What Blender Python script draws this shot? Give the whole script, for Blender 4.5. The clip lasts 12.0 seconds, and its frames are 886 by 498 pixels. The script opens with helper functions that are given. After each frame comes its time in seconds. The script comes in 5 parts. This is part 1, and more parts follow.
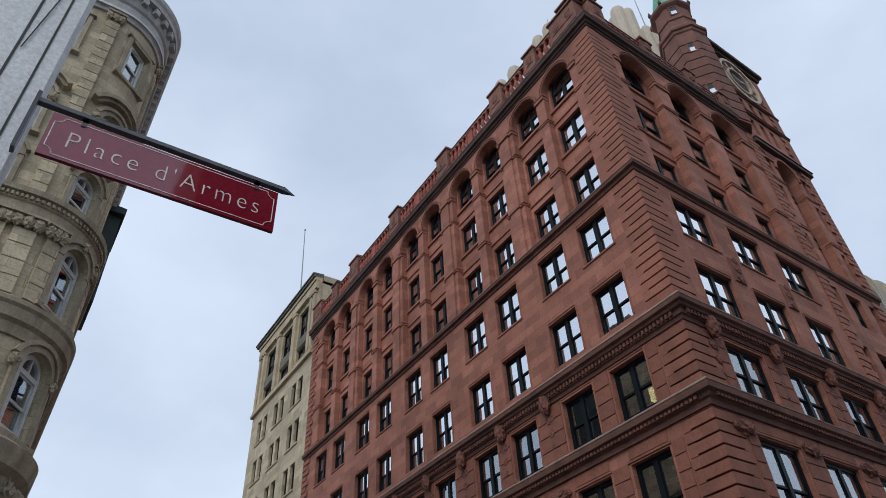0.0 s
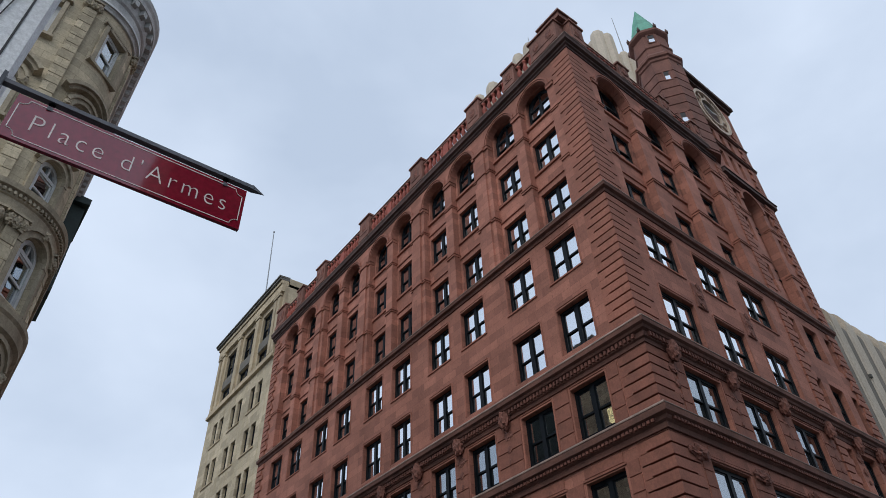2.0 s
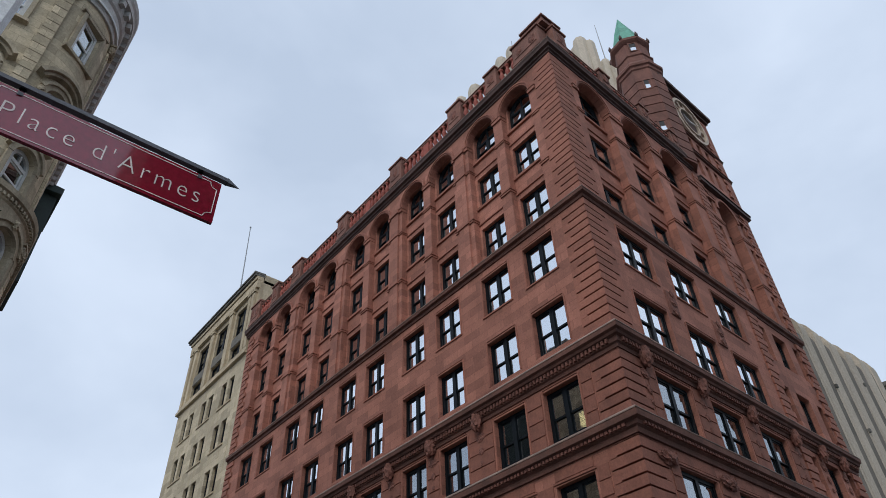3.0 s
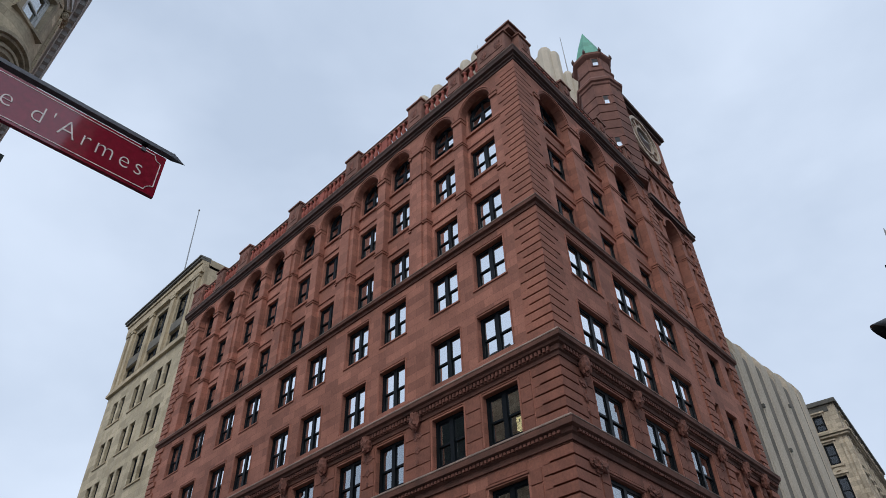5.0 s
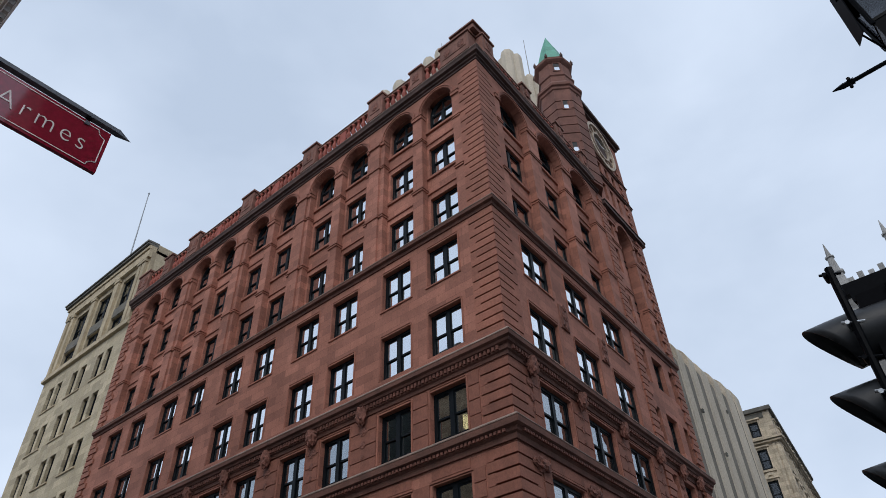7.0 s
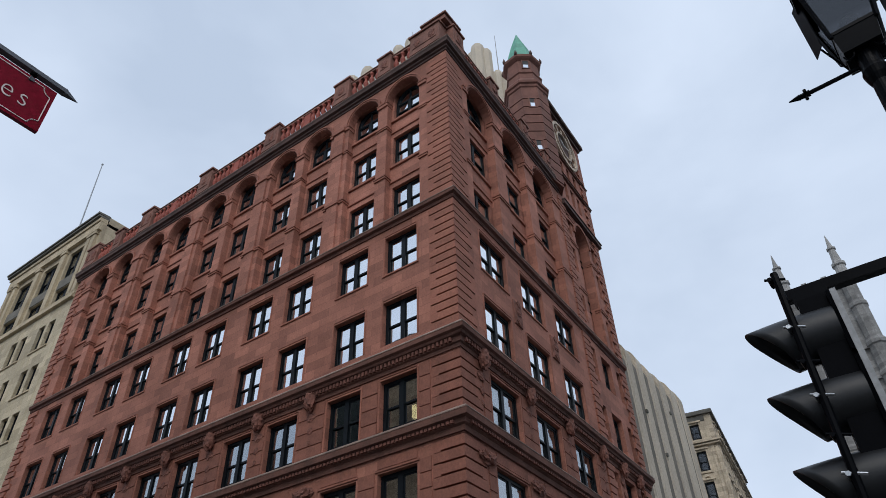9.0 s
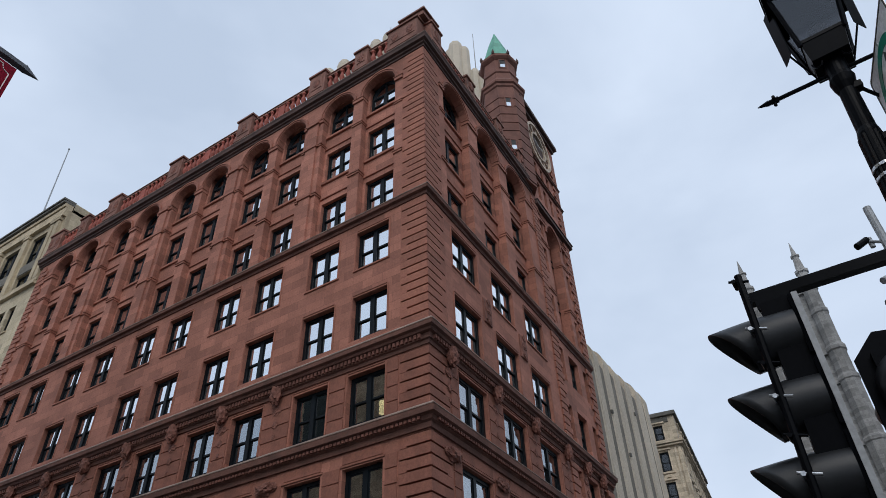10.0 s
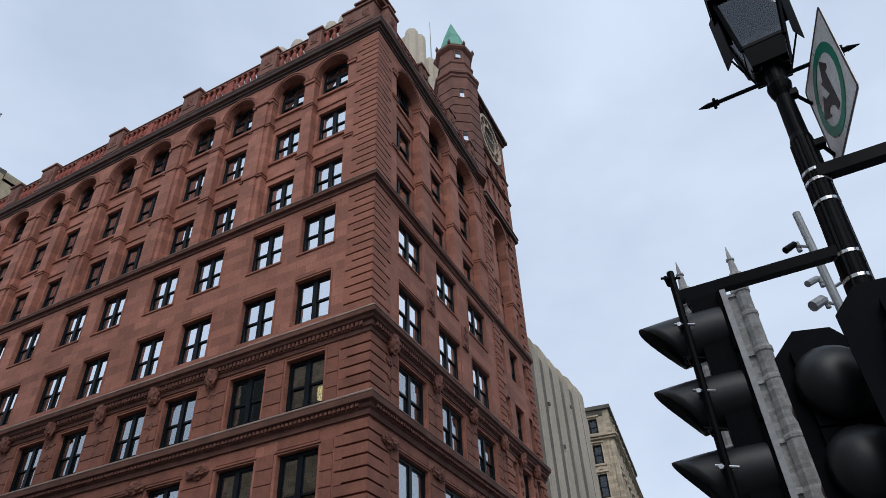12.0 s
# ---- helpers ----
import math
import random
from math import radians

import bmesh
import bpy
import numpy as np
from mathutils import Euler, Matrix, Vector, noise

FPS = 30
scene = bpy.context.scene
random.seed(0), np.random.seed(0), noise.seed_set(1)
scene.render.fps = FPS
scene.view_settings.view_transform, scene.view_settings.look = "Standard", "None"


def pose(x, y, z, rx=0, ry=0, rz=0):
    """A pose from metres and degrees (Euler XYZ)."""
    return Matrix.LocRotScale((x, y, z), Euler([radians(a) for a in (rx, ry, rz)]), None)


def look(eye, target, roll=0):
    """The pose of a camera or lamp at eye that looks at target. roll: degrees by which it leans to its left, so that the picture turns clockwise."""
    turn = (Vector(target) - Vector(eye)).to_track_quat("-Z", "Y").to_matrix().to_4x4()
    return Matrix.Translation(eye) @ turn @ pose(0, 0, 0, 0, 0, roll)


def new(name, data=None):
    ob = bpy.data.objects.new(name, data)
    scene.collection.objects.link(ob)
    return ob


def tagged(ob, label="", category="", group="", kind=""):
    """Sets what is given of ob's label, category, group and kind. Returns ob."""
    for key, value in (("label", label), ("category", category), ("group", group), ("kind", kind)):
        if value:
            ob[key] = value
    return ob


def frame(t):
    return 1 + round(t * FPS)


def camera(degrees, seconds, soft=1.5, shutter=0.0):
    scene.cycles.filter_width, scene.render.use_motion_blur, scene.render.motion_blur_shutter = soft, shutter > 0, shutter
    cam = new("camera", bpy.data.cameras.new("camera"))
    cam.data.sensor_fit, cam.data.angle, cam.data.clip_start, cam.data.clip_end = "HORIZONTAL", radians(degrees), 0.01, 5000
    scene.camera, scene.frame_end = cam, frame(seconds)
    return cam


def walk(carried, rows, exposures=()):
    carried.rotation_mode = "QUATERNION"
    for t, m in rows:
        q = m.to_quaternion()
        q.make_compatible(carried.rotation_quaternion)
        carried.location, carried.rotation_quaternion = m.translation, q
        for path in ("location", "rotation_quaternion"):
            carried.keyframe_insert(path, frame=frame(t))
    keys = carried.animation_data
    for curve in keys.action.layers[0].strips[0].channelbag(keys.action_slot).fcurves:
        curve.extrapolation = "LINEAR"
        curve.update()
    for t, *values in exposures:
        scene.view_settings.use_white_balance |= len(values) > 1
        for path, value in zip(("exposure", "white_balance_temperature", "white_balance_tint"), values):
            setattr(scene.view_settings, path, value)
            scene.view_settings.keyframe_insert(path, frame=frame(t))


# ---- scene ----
cam = camera(66.06, 12.0, soft=0.5)
PATH = [
    (0.0, 13.132, -19.866, 1.644, 129.705, 2.874, 57.603),
    (0.5, 13.132, -19.860, 1.639, 129.866, 2.593, 56.733),
    (1.0, 13.132, -19.858, 1.638, 130.043, 2.259, 55.711),
    (1.5, 13.128, -19.854, 1.641, 130.309, 2.068, 54.640),
    (2.0, 13.124, -19.846, 1.642, 130.481, 1.982, 53.501),
    (2.5, 13.123, -19.837, 1.643, 130.456, 2.035, 52.311),
    (3.0, 13.119, -19.828, 1.647, 130.456, 1.958, 51.014),
    (5.0, 13.140, -19.790, 1.613, 130.254, 1.399, 45.218),
    (5.5, 13.143, -19.780, 1.602, 130.081, 1.501, 43.859),
    (6.0, 13.145, -19.774, 1.598, 129.957, 1.675, 42.635),
    (6.5, 13.144, -19.762, 1.600, 129.852, 1.756, 41.588),
    (7.0, 13.145, -19.752, 1.597, 129.871, 1.870, 40.675),
    (9.0, 13.133, -19.692, 1.595, 129.010, 1.517, 35.942),
    (9.5, 13.131, -19.676, 1.591, 128.889, 1.735, 34.579),
    (10.0, 13.131, -19.649, 1.596, 128.691, 1.708, 33.096),
    (10.5, 13.136, -19.641, 1.597, 128.446, 1.891, 31.669),
    (11.0, 13.138, -19.611, 1.602, 128.212, 2.048, 30.343),
    (11.5, 13.145, -19.587, 1.607, 127.925, 2.241, 29.047),
    (12.0, 13.151, -19.571, 1.605, 127.616, 2.391, 28.009),
]
walk(cam, [(t, pose(*row)) for t, *row in PATH])

# ---- world and light ----
SUN_EL, SUN_AZ = radians(44), radians(152)
world = bpy.data.worlds.new("overcast_sky")
scene.world = world
world.use_nodes = True
wt = world.node_tree
wt.nodes.clear()


def wnode(kind, **values):
    n = wt.nodes.new(kind)
    for key, value in values.items():
        n.inputs[key].default_value = value
    return n


w_out = wnode("ShaderNodeOutputWorld")
w_bg = wnode("ShaderNodeBackground", Strength=1.2)
w_sky = wnode("ShaderNodeTexSky")
w_sky.sky_type = "NISHITA"
w_sky.sun_disc = False
w_sky.sun_elevation, w_sky.sun_rotation = SUN_EL, SUN_AZ
w_dim = wt.nodes.new("ShaderNodeMix")
w_dim.data_type = "RGBA"
w_dim.blend_type = "MULTIPLY"
w_dim.inputs["Factor"].default_value = 1.0
w_dim.inputs["B"].default_value = (0.06, 0.06, 0.06, 1)
w_co = wnode("ShaderNodeTexCoord")
w_map = wnode("ShaderNodeMapping", Scale=(1.0, 1.0, 1.9), Location=(3.1, 1.7, 0.4))
w_n1 = wnode("ShaderNodeTexNoise", Scale=1.7, Detail=5.0, Roughness=0.5, Distortion=0.25)
w_ramp = wnode("ShaderNodeValToRGB")
w_ramp.color_ramp.elements[0].position, w_ramp.color_ramp.elements[0].color = 0.34, (0.465, 0.555, 0.70, 1)
w_ramp.color_ramp.elements[1].position, w_ramp.color_ramp.elements[1].color = 0.68, (0.66, 0.755, 0.905, 1)
w_mix = wt.nodes.new("ShaderNodeMix")
w_mix.data_type = "RGBA"
w_mix.inputs["Factor"].default_value = 0.9
wt.links.new(w_sky.outputs["Color"], w_dim.inputs["A"])
wt.links.new(w_co.outputs["Generated"], w_map.inputs["Vector"])
wt.links.new(w_map.outputs["Vector"], w_n1.inputs["Vector"])
wt.links.new(w_n1.outputs["Fac"], w_ramp.inputs["Fac"])
wt.links.new(w_dim.outputs["Result"], w_mix.inputs["A"])
wt.links.new(w_ramp.outputs["Color"], w_mix.inputs["B"])
wt.links.new(w_mix.outputs["Result"], w_bg.inputs["Color"])
wt.links.new(w_bg.outputs["Background"], w_out.inputs["Surface"])

sun_data = bpy.data.lights.new("sun", "SUN")
sun_data.energy, sun_data.angle, sun_data.color = 1.35, radians(40), (1.0, 0.97, 0.93)
sun = new("sun", sun_data)
sun.matrix_world = look((60 * math.sin(SUN_AZ) * math.cos(SUN_EL), 60 * math.cos(SUN_AZ) * math.cos(SUN_EL), 60 * math.sin(SUN_EL)), (0, 0, 0))


# ---- materials ----
def material(name, base, rough=0.8, vary=0.25, scale=1.2, fine=14.0, bump=0.15, metal=0.0, blocks=None, streaks=0.0, dark=(0.02, 0.018, 0.016), coat=0.0, ior=1.5, tint=None):
    """A weathered surface: broad stains, fine grain, relief; blocks = (length, height) of dressed stones; streaks = soot run down the face."""
    m = bpy.data.materials.new(name)
    m.use_nodes = True
    nt = m.node_tree
    bsdf = nt.nodes["Principled BSDF"]
    bsdf.inputs["Roughness"].default_value = rough
    bsdf.inputs["Metallic"].default_value = metal
    bsdf.inputs["IOR"].default_value = ior
    bsdf.inputs["Coat Weight"].default_value = coat
    co = nt.nodes.new("ShaderNodeTexCoord")

    def noise_tex(sc, detail, rough_=0.55, vec=None):
        n = nt.nodes.new("ShaderNodeTexNoise")
        n.inputs["Scale"].default_value, n.inputs["Detail"].default_value, n.inputs["Roughness"].default_value = sc, detail, rough_
        nt.links.new(vec or co.outputs["Object"], n.inputs["Vector"])
        return n.outputs["Fac"]

    def mix(kind, fac, a, b):
        n = nt.nodes.new("ShaderNodeMix")
        n.data_type, n.blend_type = "RGBA", kind
        for key, v in (("Factor", fac), ("A", a), ("B", b)):
            if isinstance(v, (float, int, tuple)):
                n.inputs[key].default_value = v
            else:
                nt.links.new(v, n.inputs[key])
        return n.outputs["Result"]

    def span(v, lo, hi, a, b):
        n = nt.nodes.new("ShaderNodeMapRange")
        for key, val in (("From Min", lo), ("From Max", hi), ("To Min", a), ("To Max", b)):
            n.inputs[key].default_value = val
        nt.links.new(v, n.inputs["Value"])
        return n.outputs["Result"]

    broad = noise_tex(scale, 4.0)
    grain = noise_tex(fine, 5.0, 0.65)
    lo = tuple(c * (1 - vary) for c in base) + (1,)
    hi = tuple(min(1, c * (1 + vary)) for c in (tint or base)) + (1,)
    col = mix("MIX", span(broad, 0.3, 0.7, 0, 1), lo, hi)
    col = mix("MULTIPLY", 1.0, col, mix("MIX", span(grain, 0.3, 0.7, 0, 1), (0.78, 0.78, 0.78, 1), (1.14, 1.14, 1.14, 1)))
    info = nt.nodes.new("ShaderNodeObjectInfo")
    shade = span(info.outputs["Random"], 0, 1, 0.86, 1.08)
    comb = nt.nodes.new("ShaderNodeCombineColor")
    for key in ("Red", "Green", "Blue"):
        nt.links.new(shade, comb.inputs[key])
    col = mix("MULTIPLY", 1.0, col, comb.outputs["Color"])
    height = grain
    if blocks:
        sep = nt.nodes.new("ShaderNodeSeparateXYZ")
        nt.links.new(co.outputs["Object"], sep.inputs[0])
        add = nt.nodes.new("ShaderNodeMath")
        add.operation = "ADD"
        nt.links.new(sep.outputs["X"], add.inputs[0])
        nt.links.new(sep.outputs["Y"], add.inputs[1])
        flat = nt.nodes.new("ShaderNodeCombineXYZ")
        nt.links.new(add.outputs[0], flat.inputs["X"])
        nt.links.new(sep.outputs["Z"], flat.inputs["Y"])
        br = nt.nodes.new("ShaderNodeTexBrick")
        br.inputs["Scale"].default_value = 1.0
        br.inputs["Brick Width"].default_value, br.inputs["Row Height"].default_value = blocks[0], blocks[1]
        br.inputs["Mortar Size"].default_value = 0.008
        br.inputs["Color1"].default_value, br.inputs["Color2"].default_value = (0.74, 0.74, 0.74, 1), (1.16, 1.16, 1.16, 1)
        br.inputs["Mortar"].default_value = (0.62, 0.6, 0.6, 1)
        nt.links.new(flat.outputs[0], br.inputs["Vector"])
        col = mix("MULTIPLY", 1.0, col, br.outputs["Color"])
    if streaks:
        mp = nt.nodes.new("ShaderNodeMapping")
        mp.inputs["Scale"].default_value = (1.6, 1.6, 0.22)
        nt.links.new(co.outputs["Object"], mp.inputs["Vector"])
        run = noise_tex(1.3, 5.0, 0.6, mp.outputs["Vector"])
        col = mix("MIX", span(run, 0.48, 0.78, 0, streaks), col, dark + (1,))
    nt.links.new(col, bsdf.inputs["Base Color"])
    if bump:
        b = nt.nodes.new("ShaderNodeBump")
        b.inputs["Strength"].default_value, b.inputs["Distance"].default_value = bump, 0.03
        nt.links.new(height, b.inputs["Height"])
        nt.links.new(b.outputs["Normal"], bsdf.inputs["Normal"])
    return m


def glazing(name, gloss, see, back):
    """Window glass: part mirror, part clear."""
    m = bpy.data.materials.new(name)
    m.use_nodes = True
    nt = m.node_tree
    nt.nodes.remove(nt.nodes["Principled BSDF"])
    out = nt.nodes["Material Output"]
    tr = nt.nodes.new("ShaderNodeBsdfTransparent")
    tr.inputs["Color"].default_value = back + (1,)
    gl = nt.nodes.new("ShaderNodeBsdfGlossy")
    gl.inputs["Color"].default_value = gloss + (1,)
    gl.inputs["Roughness"].default_value = 0.015
    co = nt.nodes.new("ShaderNodeTexCoord")
    n = nt.nodes.new("ShaderNodeTexNoise")
    n.inputs["Scale"].default_value = 0.9
    nt.links.new(co.outputs["Object"], n.inputs["Vector"])
    b = nt.nodes.new("ShaderNodeBump")
    b.inputs["Strength"].default_value, b.inputs["Distance"].default_value = 0.12, 0.02
    nt.links.new(n.outputs["Fac"], b.inputs["Height"])
    nt.links.new(b.outputs["Normal"], gl.inputs["Normal"])
    mx = nt.nodes.new("ShaderNodeMixShader")
    mx.inputs[0].default_value = see
    nt.links.new(tr.outputs[0], mx.inputs[1])
    nt.links.new(gl.outputs[0], mx.inputs[2])
    nt.links.new(mx.outputs[0], out.inputs["Surface"])
    return m


def glow(name, colour, strength):
    m = bpy.data.materials.new(name)
    m.use_nodes = True
    b = m.node_tree.nodes["Principled BSDF"]
    b.inputs["Base Color"].default_value = colour + (1,)
    b.inputs["Emission Color"].default_value = colour + (1,)
    b.inputs["Emission Strength"].default_value = strength
    return m


RED = (0.322, 0.127, 0.085)
M_WALL = material("red_sandstone_ashlar", RED, 0.88, 0.16, 0.35, 9, 0.2, blocks=(1.15, 0.46), streaks=0.22, dark=(0.13, 0.06, 0.048), tint=(0.362, 0.15, 0.104))
M_RED = material("red_sandstone_dressed", (0.31, 0.12, 0.079), 0.85, 0.16, 0.8, 11, 0.2, streaks=0.2, dark=(0.12, 0.05, 0.04))
# the dressed sandstone in a darker tone, for stones below the middle belt
M_LOWRED = material("darker_lower_sandstone", (0.25, 0.097, 0.065), 0.88, 0.2, 0.9, 12, 0.25, streaks=0.4, dark=(0.09, 0.042, 0.034))
M_SOOT = material("sooty_sandstone", (0.09, 0.052, 0.044), 0.9, 0.3, 0.9, 9, 0.3, streaks=0.5, dark=(0.045, 0.035, 0.032))
M_BELT = material("weathered_belt_sandstone", (0.14, 0.062, 0.045), 0.9, 0.3, 0.9, 12, 0.35, streaks=0.5, dark=(0.06, 0.038, 0.032))
M_CARVED = material("carved_sandstone", (0.185, 0.075, 0.054), 0.9, 0.3, 2.5, 22, 0.5)
M_TERRA = material("terracotta_balusters", (0.31, 0.07, 0.045), 0.75, 0.2, 3, 20, 0.2)
M_FRAME = material("dark_green_window_paint", (0.005, 0.008, 0.011), 0.45, 0.2, 2, 20, 0.03, ior=1.25)
M_GLASS = glazing("sky_reflecting_glazing", (0.93, 0.95, 0.97), 0.93, (0.3, 0.33, 0.35))
M_DIMGLASS = glazing("dusty_glazing", (0.62, 0.63, 0.65), 0.9, (0.2, 0.2, 0.2))
M_CLEAR = glazing("clear_glazing", (0.9, 0.93, 0.96), 0.42, (0.5, 0.55, 0.55))
M_FARGLASS = glazing("dull_old_glazing", (0.8, 0.82, 0.85), 0.07, (0.4, 0.42, 0.42))
# near-black colour stands for the missing light inside the rooms
M_ROOM = material("unlit_room_black", (0.022, 0.021, 0.02), 0.9, 0.2, 0.6, 3, 0)
M_BLIND = material("cream_blind", (0.30, 0.27, 0.21), 0.8, 0.1, 2, 10, 0)
M_LAMPGLOW = glow("office_lamp", (1.0, 0.72, 0.36), 3.5)
# window bays between piers; the recess shade is put into this darker colour
M_STRIP = material("shaded_window_strip", (0.19, 0.165, 0.13), 0.8, 0.2, 0.6, 6, 0.1, blocks=(1.0, 3.4))
M_BRONZE = material("bronze_spandrel", (0.13, 0.11, 0.075), 0.6, 0.3, 1.5, 10, 0.2)
M_COPPER = material("green_copper", (0.10, 0.34, 0.24), 0.6, 0.2, 1.5, 9, 0.2, streaks=0.3, dark=(0.05, 0.13, 0.1))
M_PALE = material("pale_limestone", (0.54, 0.455, 0.315), 0.88, 0.14, 0.5, 8, 0.15, blocks=(1.3, 0.55), streaks=0.4, dark=(0.32, 0.235, 0.09))
M_PALETRIM = material("pale_limestone_trim", (0.46, 0.375, 0.25), 0.88, 0.2, 0.7, 8, 0.15, streaks=0.35, dark=(0.12, 0.10, 0.075))
M_PALECAP = material("weathered_cornice_and_opening_shade", (0.13, 0.125, 0.11), 0.9, 0.3, 0.8, 8, 0.2)
M_FLUTE = material("grey_limestone_piers", (0.52, 0.45, 0.355), 0.9, 0.12, 0.25, 6, 0.1, streaks=0.3, dark=(0.33, 0.30, 0.245))
M_FARSTONE = material("beige_stone", (0.52, 0.44, 0.33), 0.9, 0.2, 0.5, 6, 0.1, blocks=(1.2, 0.5), streaks=0.35, dark=(0.16, 0.14, 0.11))
M_SAND = material("buff_sandstone", (0.58, 0.49, 0.335), 0.88, 0.16, 0.8, 10, 0.2, blocks=(0.8, 0.42), streaks=0.3, dark=(0.13, 0.105, 0.07))
M_SANDTRIM = material("buff_sandstone_trim", (0.42, 0.355, 0.25), 0.88, 0.22, 1.4, 14, 0.3, streaks=0.6, dark=(0.085, 0.07, 0.05))
M_CORNICE = material("grey_painted_cornice", (0.48, 0.475, 0.455), 0.8, 0.2, 1.5, 14, 0.2, streaks=0.35, dark=(0.12, 0.115, 0.11))
M_WHITE = material("white_sash_paint", (0.62, 0.63, 0.62), 0.5, 0.08, 2, 20, 0.05)
M_CHURCH = material("grey_church_stone", (0.24, 0.235, 0.225), 0.92, 0.25, 0.35, 4, 0.3, blocks=(1.1, 0.55), streaks=0.4, dark=(0.11, 0.105, 0.10))
M_CHURCHTRIM = material("grey_church_trim", (0.30, 0.295, 0.285), 0.92, 0.2, 0.5, 4, 0.2, streaks=0.3, dark=(0.14, 0.135, 0.13))
M_GREYWALL = material("grey_painted_wall", (0.76, 0.775, 0.78), 0.7, 0.07, 1.4, 45, 0.25, streaks=0.12, dark=(0.5, 0.51, 0.52))
M_JOINT = material("dark_joint", (0.05, 0.05, 0.052), 0.8, 0.2, 3, 20, 0)
M_SIGN = material("maroon_enamel", (0.25, 0.008, 0.026), 0.05, 0.06, 3, 30, 0.0, ior=1.85)
M_LETTER = material("pale_sign_lettering", (0.85, 0.72, 0.70), 0.6, 0.05, 5, 30, 0)
M_IRON = material("black_painted_iron", (0.004, 0.0045, 0.006), 0.35, 0.3, 4, 40, 0.02, ior=1.12)
M_BRACKET = material("dark_grey_bracket_steel", (0.10, 0.105, 0.12), 0.45, 0.2, 4, 40, 0.1)
M_STEEL = material("bright_banding_steel", (0.55, 0.56, 0.57), 0.3, 0.1, 5, 40, 0.05, metal=1.0)
M_MAST = material("galvanised_grey_mast", (0.30, 0.32, 0.34), 0.5, 0.15, 4, 30, 0.05)
M_SIGNAL = material("black_signal_housing", (0.004, 0.0045, 0.006), 0.55, 0.2, 3, 30, 0.03, ior=1.1)
M_VISOR = material("satin_black_visor", (0.012, 0.013, 0.015), 0.4, 0.2, 3, 40, 0.04, ior=1.4)
M_EDGE = material("pale_backplate_edge", (0.27, 0.28, 0.29), 0.5, 0.1, 3, 30, 0)
M_PLATE = material("white_sign_plate", (0.86, 0.86, 0.86), 0.45, 0.02, 4, 30, 0)
M_GREEN = material("green_sign_ring", (0.0, 0.30, 0.19), 0.45, 0.06, 4, 30, 0)
M_ARROW = material("dark_sign_arrow", (0.035, 0.022, 0.02), 0.5, 0.1, 4, 30, 0)
M_LANTERN = glazing("lantern_glass", (0.7, 0.72, 0.75), 0.10, (0.42, 0.42, 0.43))
M_BULB = material("frosted_lamp_globe", (0.7, 0.72, 0.74), 0.4, 0.05, 4, 30, 0)
M_ASPHALT = material("stone_paving", (0.075, 0.074, 0.072), 0.9, 0.2, 0.5, 30, 0.3)
M_DARKGREEN = material("dark_green_oriel", (0.012, 0.028, 0.024), 0.6, 0.3, 2, 10, 0.1)
M_OPP = material("opposite_facade_stone", (0.10, 0.088, 0.075), 0.9, 0.25, 0.3, 4, 0.2, blocks=(2.5, 1.4))

# ---- geometry helpers ----
BETA, CX = -0.04, 0.15


def frame_a(u, d, z):
    """Long front of the red block: u runs away from the corner, d outwards."""
    return (-u, -d, z)


def frame_b(u, d, z):
    """Square front of the red block: u runs away from the corner, d outwards."""
    return (CX + BETA * u + d, u - BETA * d, z)


def frame_w(x, y, z):
    return (x, y, z)


